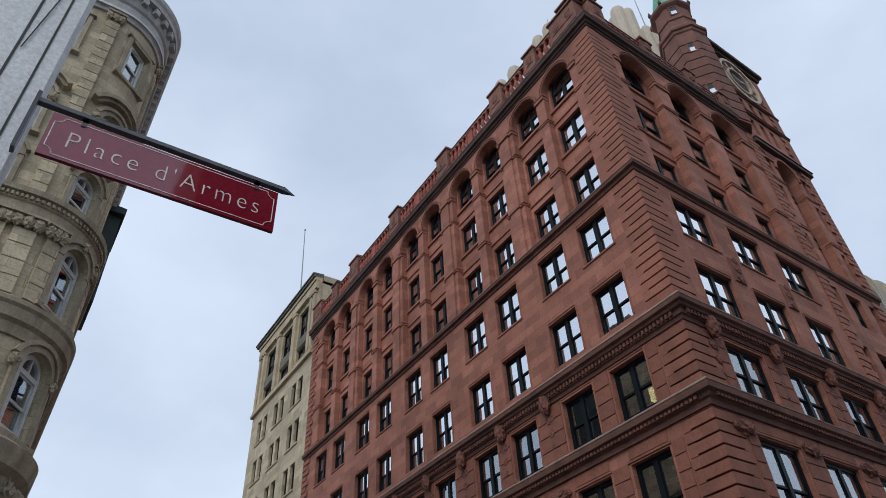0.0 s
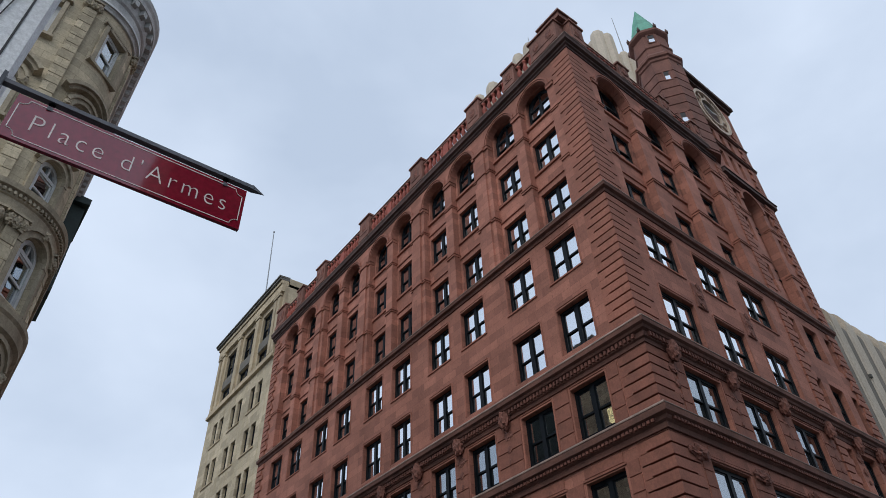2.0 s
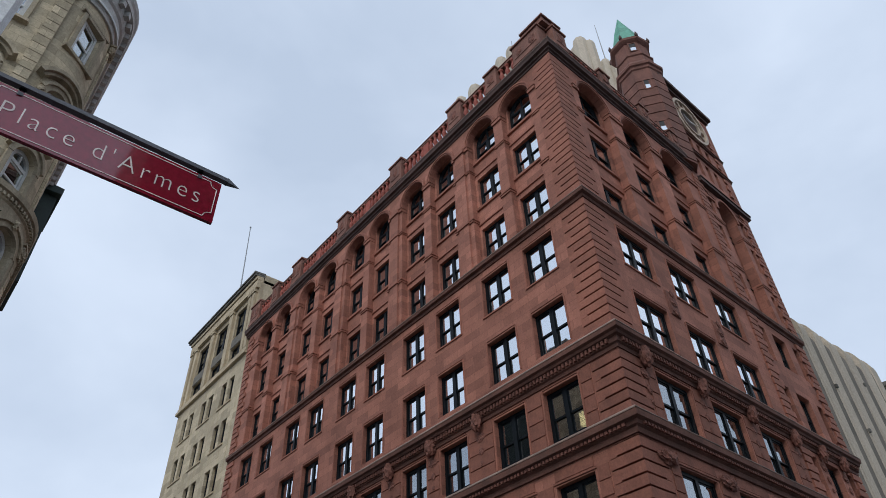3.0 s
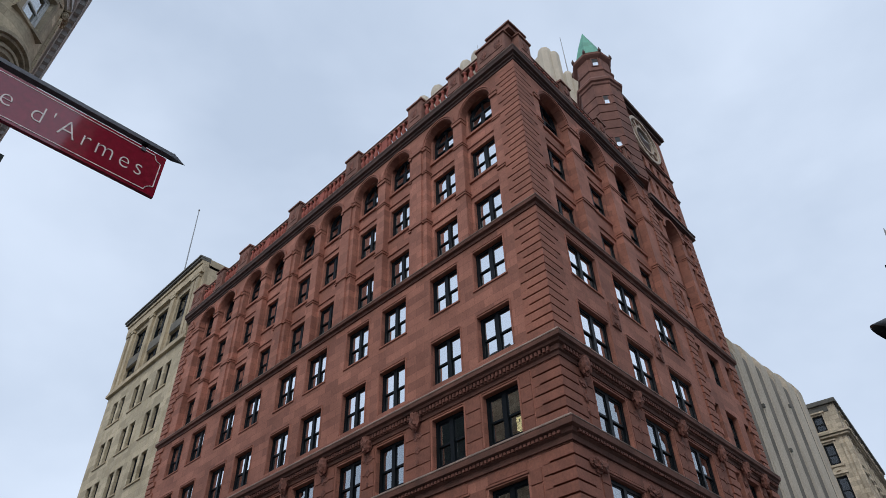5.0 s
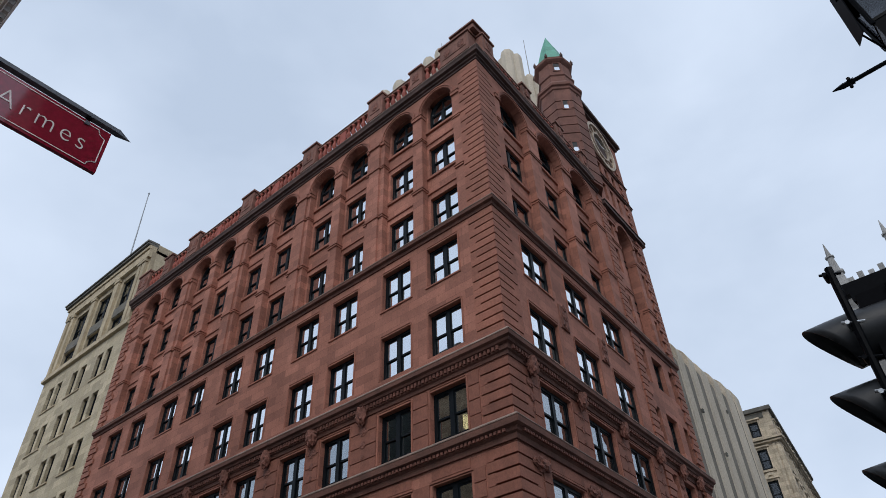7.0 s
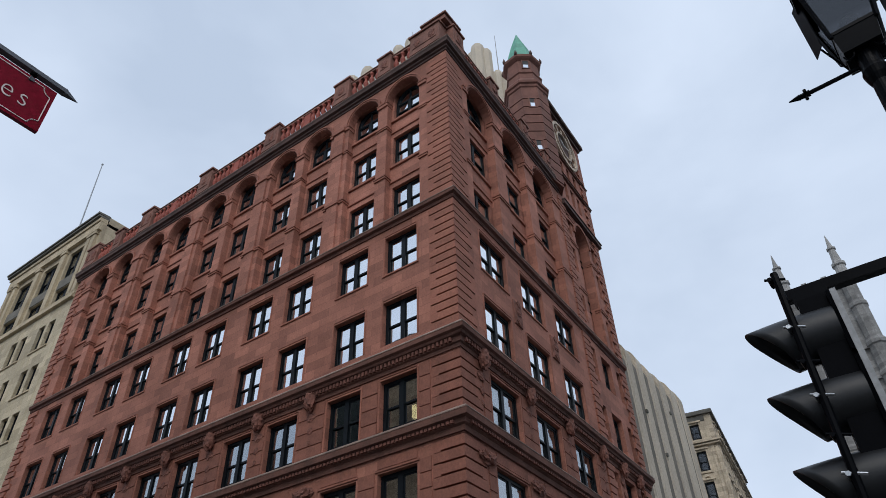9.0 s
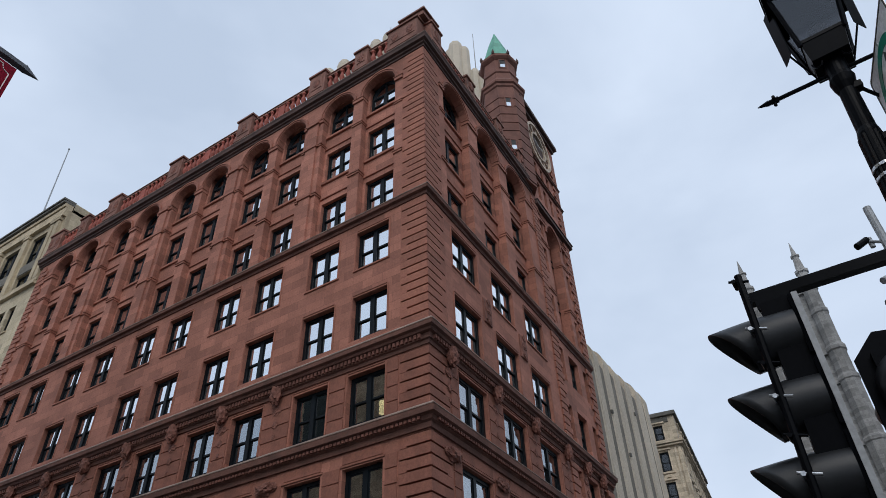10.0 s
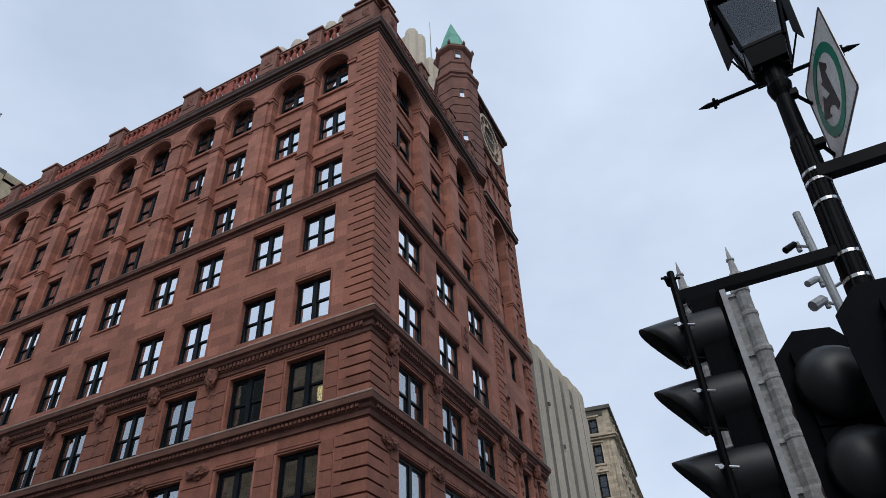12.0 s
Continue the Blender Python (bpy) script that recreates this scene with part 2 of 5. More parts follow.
class Geo:
    """Collects faces, to become one mesh."""

    def __init__(self, f=frame_w):
        self.f, self.v, self.p = f, [], []

    def at(self, *points):
        n = len(self.v)
        self.v += [self.f(*q) for q in points]
        return list(range(n, n + len(points)))

    def face(self, *points):
        self.p.append(self.at(*points))

    def box(self, a0, a1, b0, b1, c0, c1, bev=0.0):
        """bev narrows the outer (b1) side."""
        i = self.at((a0, b0, c0), (a1, b0, c0), (a1, b0, c1), (a0, b0, c1), (a0 + bev, b1, c0 + bev), (a1 - bev, b1, c0 + bev), (a1 - bev, b1, c1 - bev), (a0 + bev, b1, c1 - bev))
        for q in ((0, 1, 2, 3), (7, 6, 5, 4), (0, 4, 5, 1), (1, 5, 6, 2), (2, 6, 7, 3), (3, 7, 4, 0)):
            self.p.append([i[k] for k in q])

    def prism(self, a0, a1, outline):
        """An outline of (b, c) pairs drawn out from a0 to a1."""
        i = self.at(*[(a0, b, c) for b, c in outline])
        j = self.at(*[(a1, b, c) for b, c in outline])
        n = len(outline)
        for k in range(n):
            self.p.append([i[k], i[(k + 1) % n], j[(k + 1) % n], j[k]])
        self.p += [i[::-1], j]

    def lathe(self, outline, sides, cx=0.0, cy=0.0, turn=0.0, a0=0.0, a1=360.0):
        """Radius and height pairs turned round an upright axis."""
        full = a1 - a0 >= 359.9
        count = sides if full else sides + 1
        rings = []
        for r, h in outline:
            rings.append(self.at(*[(cx + r * math.cos(radians(turn + a0 + (a1 - a0) * k / sides)), cy + r * math.sin(radians(turn + a0 + (a1 - a0) * k / sides)), h) for k in range(count)]))
        for lo, hi in zip(rings, rings[1:]):
            for k in range(sides):
                self.p.append([lo[k], lo[(k + 1) % count], hi[(k + 1) % count], hi[k]])
        if full:
            self.p += [rings[0][::-1], rings[-1]]

    def tube(self, p0, p1, r, sides=8, r1=None):
        p0, p1 = Vector(p0), Vector(p1)
        w = (p1 - p0).normalized()
        s = w.cross(Vector((0, 0, 1)) if abs(w.z) < 0.9 else Vector((1, 0, 0))).normalized()
        t = w.cross(s)
        ends = []
        for p, rr in ((p0, r), (p1, r if r1 is None else r1)):
            ends.append(self.at(*[tuple(p + rr * (s * math.cos(2 * math.pi * k / sides) + t * math.sin(2 * math.pi * k / sides))) for k in range(sides)]))
        for k in range(sides):
            self.p.append([ends[0][k], ends[0][(k + 1) % sides], ends[1][(k + 1) % sides], ends[1][k]])
        self.p += [ends[0][::-1], ends[1]]

    def wall(self, a_cuts, c_cuts, holes, b0, b1):
        """A slab between b0 and b1 over a grid of cuts, pierced by holes (a0, a1, c0, c1)."""
        A = sorted(set(round(x, 4) for x in a_cuts) | {round(x, 4) for h in holes for x in h[:2]})
        C = sorted(set(round(x, 4) for x in c_cuts) | {round(x, 4) for h in holes for x in h[2:]})
        solid = {}
        for i in range(len(A) - 1):
            for k in range(len(C) - 1):
                ma, mc = (A[i] + A[i + 1]) / 2, (C[k] + C[k + 1]) / 2
                solid[i, k] = not any(h[0] < ma < h[1] and h[2] < mc < h[3] for h in holes)
        for (i, k), s in solid.items():
            if not s:
                continue
            x0, x1, z0, z1 = A[i], A[i + 1], C[k], C[k + 1]
            self.face((x0, b1, z0), (x1, b1, z0), (x1, b1, z1), (x0, b1, z1))
            self.face((x0, b0, z1), (x1, b0, z1), (x1, b0, z0), (x0, b0, z0))
            if not solid.get((i - 1, k)):
                self.face((x0, b0, z0), (x0, b1, z0), (x0, b1, z1), (x0, b0, z1))
            if not solid.get((i + 1, k)):
                self.face((x1, b0, z0), (x1, b0, z1), (x1, b1, z1), (x1, b1, z0))
            if not solid.get((i, k - 1)):
                self.face((x0, b0, z0), (x1, b0, z0), (x1, b1, z0), (x0, b1, z0))
            if not solid.get((i, k + 1)):
                self.face((x0, b0, z1), (x0, b1, z1), (x1, b1, z1), (x1, b0, z1))

    def spandrel(self, u0, u1, spring, top, b0, b1, n=14):
        """The stone over a round arch that fills u0..u1 from its spring line up to top."""
        c, r = (u0 + u1) / 2, (u1 - u0) / 2
        pts = [(c - r * math.cos(math.pi * k / n), spring + r * math.sin(math.pi * k / n)) for k in range(n + 1)]
        for (xa, za), (xb, zb) in zip(pts, pts[1:]):
            self.face((xa, b1, za), (xb, b1, zb), (xb, b1, top), (xa, b1, top))
            self.face((xa, b0, top), (xb, b0, top), (xb, b0, zb), (xa, b0, za))
            self.face((xa, b0, za), (xb, b0, zb), (xb, b1, zb), (xa, b1, za))

    def arch_ring(self, c, spring, r0, r1, b0, b1, n=16, a0=0.0, a1=180.0):
        pts = [radians(a0 + (a1 - a0) * k / n) for k in range(n + 1)]
        q = lambda r, a, b: (c - r * math.cos(a), b, spring + r * math.sin(a))
        for s, t in zip(pts, pts[1:]):
            self.face(q(r0, s, b1), q(r1, s, b1), q(r1, t, b1), q(r0, t, b1))
            self.face(q(r0, s, b0), q(r0, s, b1), q(r0, t, b1), q(r0, t, b0))
            self.face(q(r1, s, b1), q(r1, s, b0), q(r1, t, b0), q(r1, t, b1))
        for s in (pts[0], pts[-1]):
            self.face(q(r0, s, b0), q(r1, s, b0), q(r1, s, b1), q(r0, s, b1))

    def mesh(self, name, mat, smooth=False):
        me = bpy.data.meshes.new(name)
        me.from_pydata(self.v, [], self.p)
        bm = bmesh.new()
        bm.from_mesh(me)
        bmesh.ops.remove_doubles(bm, verts=bm.verts, dist=0.0002)
        bmesh.ops.recalc_face_normals(bm, faces=bm.faces)
        bm.to_mesh(me)
        bm.free()
        if smooth:
            for q in me.polygons:
                q.use_smooth = True
        if mat:
            me.materials.append(mat)
        return me


def thing(name, label, category, at=(0, 0, 0), group="", kind=""):
    ob = new(name)
    ob.location = at
    ob.empty_display_size = 0.2
    return tagged(ob, label, category, group, kind)


def part(name, geo, mat, parent, label="", smooth=False, kind=""):
    """One mesh under a thing or a part; geo may be a ready mesh. World coordinates are kept."""
    me = geo if isinstance(geo, bpy.types.Mesh) else geo.mesh(name, mat, smooth)
    ob = new(name, me)
    if parent is not None:
        ob.parent = parent
        if parent.type == "EMPTY":
            ob.matrix_parent_inverse = Matrix.Translation(-parent.location)
    return tagged(ob, label, kind=kind)


def placed(name, me, parent, m):
    """A piece that shares its mesh with its like, set at the pose m."""
    ob = new(name, me)
    ob.parent = parent
    ob.matrix_basis = m
    return ob


def flat_frame(f, u, d, z):
    """The pose whose x runs along u, y outwards and z up, at a point of a front."""
    o, x, y = Vector(f(u, d, z)), Vector(f(u + 1, d, z)), Vector(f(u, d + 1, z))
    ex, ey = (x - o).normalized(), (y - o).normalized()
    m = Matrix.Identity(4)
    for r in range(3):
        m[r][0], m[r][1], m[r][2], m[r][3] = ex[r], ey[r], (0, 0, 1)[r], o[r]
    return m


# ---- sash windows ----
WINDOW_MESHES = {}


def window_meshes(w, h, arched, glass, two=True, mat=None, bar=0.145, mull=0.22):
    """The frame with its sashes, and the panes, of a two-light sash window w by h; x across, y outwards, z up from the sill."""
    key = (round(w, 3), round(h, 3), arched, glass.name, two, mat.name if mat else "")
    if key in WINDOW_MESHES:
        return WINDOW_MESHES[key]
    mat = mat or M_FRAME
    g = Geo()
    hw = w / 2
    rect_h = h - (hw if arched else 0)
    lights = [(-hw + bar, -mull / 2), (mull / 2, hw - bar)] if two else [(-hw + bar, hw - bar)]
    g.wall([-hw, hw], [0, rect_h], [(a0, a1, bar, rect_h - bar) for a0, a1 in lights], -0.10, 0.05)
    if arched:
        g.arch_ring(0, rect_h, hw - bar, hw, -0.10, 0.05, 12)
        g.box(-0.04, 0.04, -0.08, 0.02, rect_h, rect_h + hw - bar)
    panes, sashes = [], []
    zm = bar + (rect_h - 2 * bar) * 0.47
    s = 0.065
    for a0, a1 in lights:
        for z0, z1, d in ((bar, zm + 0.045, -0.075), (zm - 0.045, rect_h - bar, -0.02)):
            q = Geo()
            q.wall([a0, a1], [z0, z1], [(a0 + s, a1 - s, z0 + s + 0.02, z1 - s)], d - 0.022, d + 0.022)
            sashes.append(q.mesh("sash", mat))
            p = Geo()
            p.box(a0 + s - 0.005, a1 - s + 0.005, d - 0.006, d + 0.002, z0 + s + 0.015, z1 - s + 0.005)
            panes.append(p.mesh("pane", glass))
    if arched:
        p = Geo()
        n = 12
        r = hw - bar + 0.005
        pts = [(r * math.cos(math.pi * k / n), rect_h + r * math.sin(math.pi * k / n)) for k in range(n + 1)]
        i = p.at(*[(a, -0.045, c) for a, c in pts])
        j = p.at(*[(a, -0.053, c) for a, c in pts])
        p.p += [i, j[::-1]]
        for k in range(n + 1):
            p.p.append([i[k], j[k], j[(k + 1) % (n + 1)], i[(k + 1) % (n + 1)]])
        panes.append(p.mesh("pane", glass))
    WINDOW_MESHES[key] = (g.mesh("window", mat), sashes, panes)
    return WINDOW_MESHES[key]


def add_window(parent, f, u, d, z, w, h, arched=False, glass=None, two=True, mat=None):
    me, sashes, panes = window_meshes(w, h, arched, glass or M_GLASS, two, mat)
    ob = placed("window", me, parent, flat_frame(f, u, d, z))
    for sm in sashes:
        placed("sash", sm, ob, Matrix.Identity(4))
    for pm in panes:
        placed("pane", pm, ob, Matrix.Identity(4))
    return ob


def belt(geo, outline, ends):
    """A moulding that turns the corner of the red block: outline of (outward, height) pairs, ends = its lengths along both fronts."""
    la, lb = ends
    n = len(outline)
    i = geo.at(*[frame_a(la, d, z) for d, z in outline])
    # both fronts are offset by the same distance at the mitre
    j = geo.at(*[(CX + d * (1 - 0.5 * BETA), -d, z) for d, z in outline])
    k = geo.at(*[frame_b(lb, d, z) for d, z in outline])
    for q in range(n):
        r = (q + 1) % n
        geo.p.append([i[q], i[r], j[r], j[q]])
        geo.p.append([j[q], j[r], k[r], k[q]])
    geo.p += [i[::-1], k]


def lump(name, mat, sx, sy, sz, seed, rough=0.35, freq=3.2):
    """A carved stone boss: a rounded mass cut by deep folds."""
    bm = bmesh.new()
    bmesh.ops.create_icosphere(bm, subdivisions=3, radius=1.0)
    for v in bm.verts:
        n = noise.fractal(v.co * freq + Vector((seed, seed * 1.7, 0)), 1.0, 2.0, 3)
        v.co *= 1 + rough * n
        v.co.x *= sx
        v.co.y *= sy
        v.co.z *= sz
    me = bpy.data.meshes.new(name)
    bm.to_mesh(me)
    bm.free()
    me.materials.append(mat)
    return me


# ---- ground ----
g = Geo()
g.box(-600, 600, -600, 600, -0.4, 0.0)
tagged(part("ground", g, M_ASPHALT, None), "grey asphalt street ground reaching to the horizon", "ground", kind="structure")

# ---- red sandstone office block ----
LEN_A, LEN_B = 36.8, 21.4
BAY = 6.85
COLS_A = [c + BAY * k for k in range(5) for c in (2.98, 6.03)]
COLS_B = [3.58, 7.70, 11.78]
ROWS = {2: (8.4, 11.45), 3: (13.15, 15.42), 4: (17.15, 19.42), 5: (21.05, 23.3)}
UP = {6: (25.0, 27.15), 7: (28.95, 31.15)}
WA, WB = 1.95, 2.55
QA, QB = 1.3, 1.6
red = thing("office_building", "red sandstone corner office building with arched top storeys and clock tower", "building")

# walls up to the third belt
holes = [(c - WA / 2, c + WA / 2, *ROWS[r]) for c in COLS_A for r in ROWS]
g = Geo(frame_a)
g.wall([QA, LEN_A], [0, 24.3], holes, -0.6, 0.0)
wall_a = part("front_wall", g, M_WALL, red)
T0, T1 = 14.45, 21.4
TOWER = [(15.6, 16.3), (17.15, 18.75), (19.65, 20.35)]
holes = [(c - WB / 2, c + WB / 2, *ROWS[r]) for c in COLS_B for r in ROWS]
holes += [(a, b, *ROWS[r]) for a, b in TOWER for r in ROWS]
g = Geo(frame_b)
g.wall([QB, LEN_B], [0, 24.3], holes, -0.6, 0.0)
wall_b = part("side_wall", g, M_WALL, red)

# piers and arches of the top three storeys
HA, HB = 1.17, 1.45
SPRING_A, SPRING_B, EAVE = 34.1, 33.8, 35.8
TOWER_ARCH = (17.95, 1.2)
g = Geo(frame_a)
g.wall([QA, LEN_A], [24.3, EAVE], [(c - HA, c + HA, 24.3, EAVE) for c in COLS_A], -0.42, 0.0)
for c in COLS_A:
    g.spandrel(c - HA, c + HA, SPRING_A, EAVE, -0.42, 0.0)
part("arcade_wall", g, M_WALL, red)
g = Geo(frame_b)
g.wall([QB, T0], [24.3, EAVE], [(c - HB, c + HB, 24.3, EAVE) for c in COLS_B], -0.5, 0.0)
for c in COLS_B:
    g.spandrel(c - HB, c + HB, SPRING_B, EAVE, -0.5, 0.0)
part("arcade_wall", g, M_WALL, red)

# recessed infill behind the arcade
g = Geo(frame_a)
holes = [(c - 1.0, c + 1.0, *UP[r]) for c in COLS_A for r in UP] + [(c - 1.0, c + 1.0, 32.75, 35.2) for c in COLS_A]
g.wall([0.9, LEN_A], [24.3, EAVE], holes, -0.8, -0.424)
part("infill_wall", g, M_WALL, red)
g = Geo(frame_b)
holes = [(c - 1.2, c + 1.2, *UP[r]) for c in COLS_B for r in UP] + [(c - 1.3, c + 1.3, 32.6, 35.2) for c in COLS_B]
g.wall([0.9, T0], [24.3, EAVE], holes, -0.9, -0.504)
part("infill_wall", g, M_WALL, red)

# archivolts, pilaster strips, their bands, sills
for f, cols, half in ((frame_a, COLS_A, HA), (frame_b, COLS_B, HB)):
    for c in cols:
        g = Geo(f)
        spring = SPRING_A if f is frame_a else SPRING_B
        g.arch_ring(c, spring, half + 0.02, half + 0.12, 0.0, 0.06)
        g.arch_ring(c, spring, half + 0.12, half + 0.22, 0.0, 0.11)
        part("archivolt", g, M_RED, red)
        back = -0.42 if f is frame_a else -0.5
        for z0, z1 in UP.values():
            g = Geo(f)
            g.box(c - half + 0.01, c + half - 0.01, back, back + 0.10, z0 - 0.30, z0 - 0.10, 0.02)
            part("sill", g, M_RED, red)
            g = Geo(f)
            g.box(c - half + 0.01, c + half - 0.01, back, back + 0.07, z1 + 0.35, z1 + 0.47, 0.02)
            part("spandrel_band", g, M_RED, red)
        g = Geo(f)
        g.box(c - half + 0.01, c + half - 0.01, back, back + 0.12, 32.45, 32.65, 0.02)
        part("sill", g, M_RED, red)


def pier_bands(f, u0, u1, wide):
    """Moulded bands round one pier of the arcade, and a shallow pilaster on the wider ones."""
    if wide:
        m = (u0 + u1) / 2
        g = Geo(f)
        g.box(m - 0.42, m + 0.42, 0.0, 0.12, 24.45, 33.72, 0.02)
        part("pilaster", g, M_WALL, red)
    depth = 0.42
    for zc, hgt, out in ((33.85, 0.26, 0.09), (31.75, 0.13, 0.06), (27.75, 0.15, 0.07)):
        g = Geo(f)
        g.box(u0 - 0.05, u1 + 0.05, -depth + 0.02, out, zc - hgt / 2, zc + hgt / 2, 0.02)
        g.box(u0 - 0.08, u1 + 0.08, -depth + 0.02, out + 0.03, zc + hgt / 2, zc + hgt / 2 + 0.08, 0.01)
        if wide:
            m = (u0 + u1) / 2
            g.box(m - 0.5, m + 0.5, out, 0.12 + out, zc - hgt / 2, zc + hgt / 2 + 0.08, 0.02)
        part("pier_band", g, M_RED, red)


edges = [(c - HA, c + HA) for c in COLS_A]
for (a0, a1), (b0, b1) in zip(edges, edges[1:]):
    pier_bands(frame_a, a1, b0, b0 - a1 > 1.2)
pier_bands(frame_a, 1.3, edges[0][0], False)
pier_bands(frame_a, edges[-1][1], LEN_A - 1.0, False)
edges = [(c - HB, c + HB) for c in COLS_B]
for (a0, a1), (b0, b1) in zip(edges, edges[1:]):
    pier_bands(frame_b, a1, b0, False)
pier_bands(frame_b, 1.68, edges[0][0], False)
pier_bands(frame_b, edges[-1][1], T0 - 0.02, False)

# belts and cornices
ENDS = (LEN_A, LEN_B)
g = Geo()
belt(g, [(0, 12.1), (0.10, 12.1), (0.12, 12.3), (0.22, 12.36), (0.25, 12.5), (0.42, 12.56), (0.45, 12.78), (0.36, 12.9), (0, 12.95)], ENDS)
part("lower_belt", g, M_BELT, red, "sooty moulded belt course")
g = Geo()
belt(g, [(0, 15.66), (0.06, 15.66), (0.08, 15.82), (0.16, 15.86), (0.16, 16.08), (0.30, 16.12), (0.34, 16.22), (0.46, 16.28), (0.48, 16.45), (0.36, 16.62), (0.12, 16.78), (0, 16.8)], ENDS)
part("middle_belt", g, M_BELT, red, "sooty moulded belt course with dentils")
g = Geo()
belt(g, [(0, 23.85), (0.06, 23.86), (0.10, 24.0), (0.24, 24.06), (0.27, 24.22), (0.16, 24.34), (0, 24.42)], ENDS)
part("upper_belt", g, M_BELT, red, "sooty moulded belt course")
g = Geo()
belt(g, [(0, 35.62), (0.06, 35.62), (0.08, 35.74), (0.18, 35.78), (0.20, 35.9), (0.36, 35.95), (0.39, 36.12), (0.43, 36.2), (0.43, 36.28), (0.2, 36.4), (-0.7, 36.42), (-0.7, 35.85), (-0.02, 35.84)], (LEN_A + 0.5, T0 + 0.3))
part("cornice", g, M_SOOT, red, "blackened sandstone cornice")
for name, top, z0, z1, d0, d1, step, wide in (("dentil_course", 16.08, 15.9, 16.08, 0.16, 0.26, 0.21, 0.12), ("bead_course", 12.5, 12.38, 12.5, 0.2, 0.33, 0.2, 0.13)):
    g = Geo(frame_a)
    for k in range(int(LEN_A / step)):
        g.box(0.1 + k * step, 0.1 + k * step + wide, d0, d1, z0, z1)
    g.f = frame_b
    for k in range(int(LEN_B / step)):
        g.box(0.1 + k * step, 0.1 + k * step + wide, d0, d1, z0, z1)
    part(name, g, M_CARVED, red, kind="stuff")

# pale fillets: the sky light on the belts' top edges is put into their colour
M_FILLET = material("sky_lit_belt_edge", (0.26, 0.185, 0.15), 0.85, 0.3, 1.2, 16, 0.25, streaks=0.6, dark=(0.09, 0.06, 0.05))
for outline, ends in (([(0.30, 12.9), (0.465, 12.80), (0.465, 12.84), (0.33, 12.96)], ENDS), ([(0.30, 16.60), (0.495, 16.47), (0.495, 16.51), (0.33, 16.67)], ENDS), ([(0.14, 24.33), (0.285, 24.23), (0.285, 24.27), (0.16, 24.39)], ENDS), ([(0.2, 36.38), (0.445, 36.27), (0.445, 36.31), (0.2, 36.43)], (LEN_A + 0.5, T0 + 0.3))):
    g = Geo()
    belt(g, outline, ends)
    part("belt_fillet", g, M_FILLET, red, "top edge of a belt course, paled as if catching sky light")

# roof deck behind the parapet
g = Geo()
g.face((-0.7, 0.7, 36.3), (-LEN_A, 0.7, 36.3), (-LEN_A, LEN_B, 36.3), (BETA * LEN_B - 0.7, LEN_B, 36.3))
g.face((-0.7, 0.7, 36.26), (BETA * LEN_B - 0.7, LEN_B, 36.26), (-LEN_A, LEN_B, 36.26), (-LEN_A, 0.7, 36.26))
part("roof", g, M_SOOT, red)
g = Geo()
g.box(-LEN_A, -LEN_A + 0.5, 0.92, LEN_B, 0, 36.25)
g.box(-LEN_A + 0.5, BETA * LEN_B - 0.7, LEN_B - 0.5, LEN_B, 0, 36.25)
part("back_wall", g, M_WALL, red)

M_PED = material("weathered_parapet_stone", (0.215, 0.098, 0.072), 0.9, 0.3, 1.5, 14, 0.3, streaks=0.45, dark=(0.075, 0.05, 0.043))
g = Geo()
g.box(-1.3, 0.38, -0.25, 1.2, 38.5, 38.9)
g.box(-1.45, 0.50, -0.36, 1.35, 38.9, 39.04)
g.box(-1.1, 0.28, -0.15, 1.0, 39.04, 39.2)
g.box(-0.75, 0.12, 0.0, 0.75, 39.2, 39.34)
part("corner_cap", g, M_PED, red, "stepped cap over the parapet corner")
# parapet: pedestals, rail, balusters
PED_A = [(0.0, 2.2, 38.55), (3.75, 4.75, 38.5), (7.2, 8.5, 38.75), (13.7, 15.1, 38.75), (20.75, 22.15, 38.75), (27.7, 29.2, 38.75), (31.6, 32.7, 38.6), (35.0, 36.7, 38.7)]
PED_B = [(0.42, 1.55, 38.55), (4.75, 5.75, 38.1), (8.9, 9.9, 38.1), (12.4, 13.3, 38.1)]


def pedestal(f, u0, u1, top):
    g = Geo(f)
    g.box(u0, u1, -0.36, 0.36, 36.42, top - 0.3)
    g.box(u0 - 0.06, u1 + 0.06, -0.42, 0.42, 36.42, 36.72, 0.03)
    g.box(u0 - 0.10, u1 + 0.10, -0.46, 0.46, top - 0.3, top - 0.12, 0.02)
    g.box(u0 - 0.04, u1 + 0.04, -0.40, 0.40, top - 0.12, top, 0.08)
    g.box(u0 + 0.18, u1 - 0.18, 0.36, 0.40, 37.0, top - 0.55, 0.03)
    ob = part("pedestal", g, M_PED, red, "weathered parapet pedestal with a carved panel")
    w = u1 - u0
    for k in range(max(1, int(w / 0.75))):
        uu = u0 + (k + 0.5) * w / max(1, int(w / 0.75))
        q = placed("carving", lump("carving", M_CARVED, 0.24, 0.09, 0.42, uu), ob, Matrix.Identity(4))
        q.matrix_basis = flat_frame(f, uu, 0.39, (36.9 + top - 0.45) / 2)


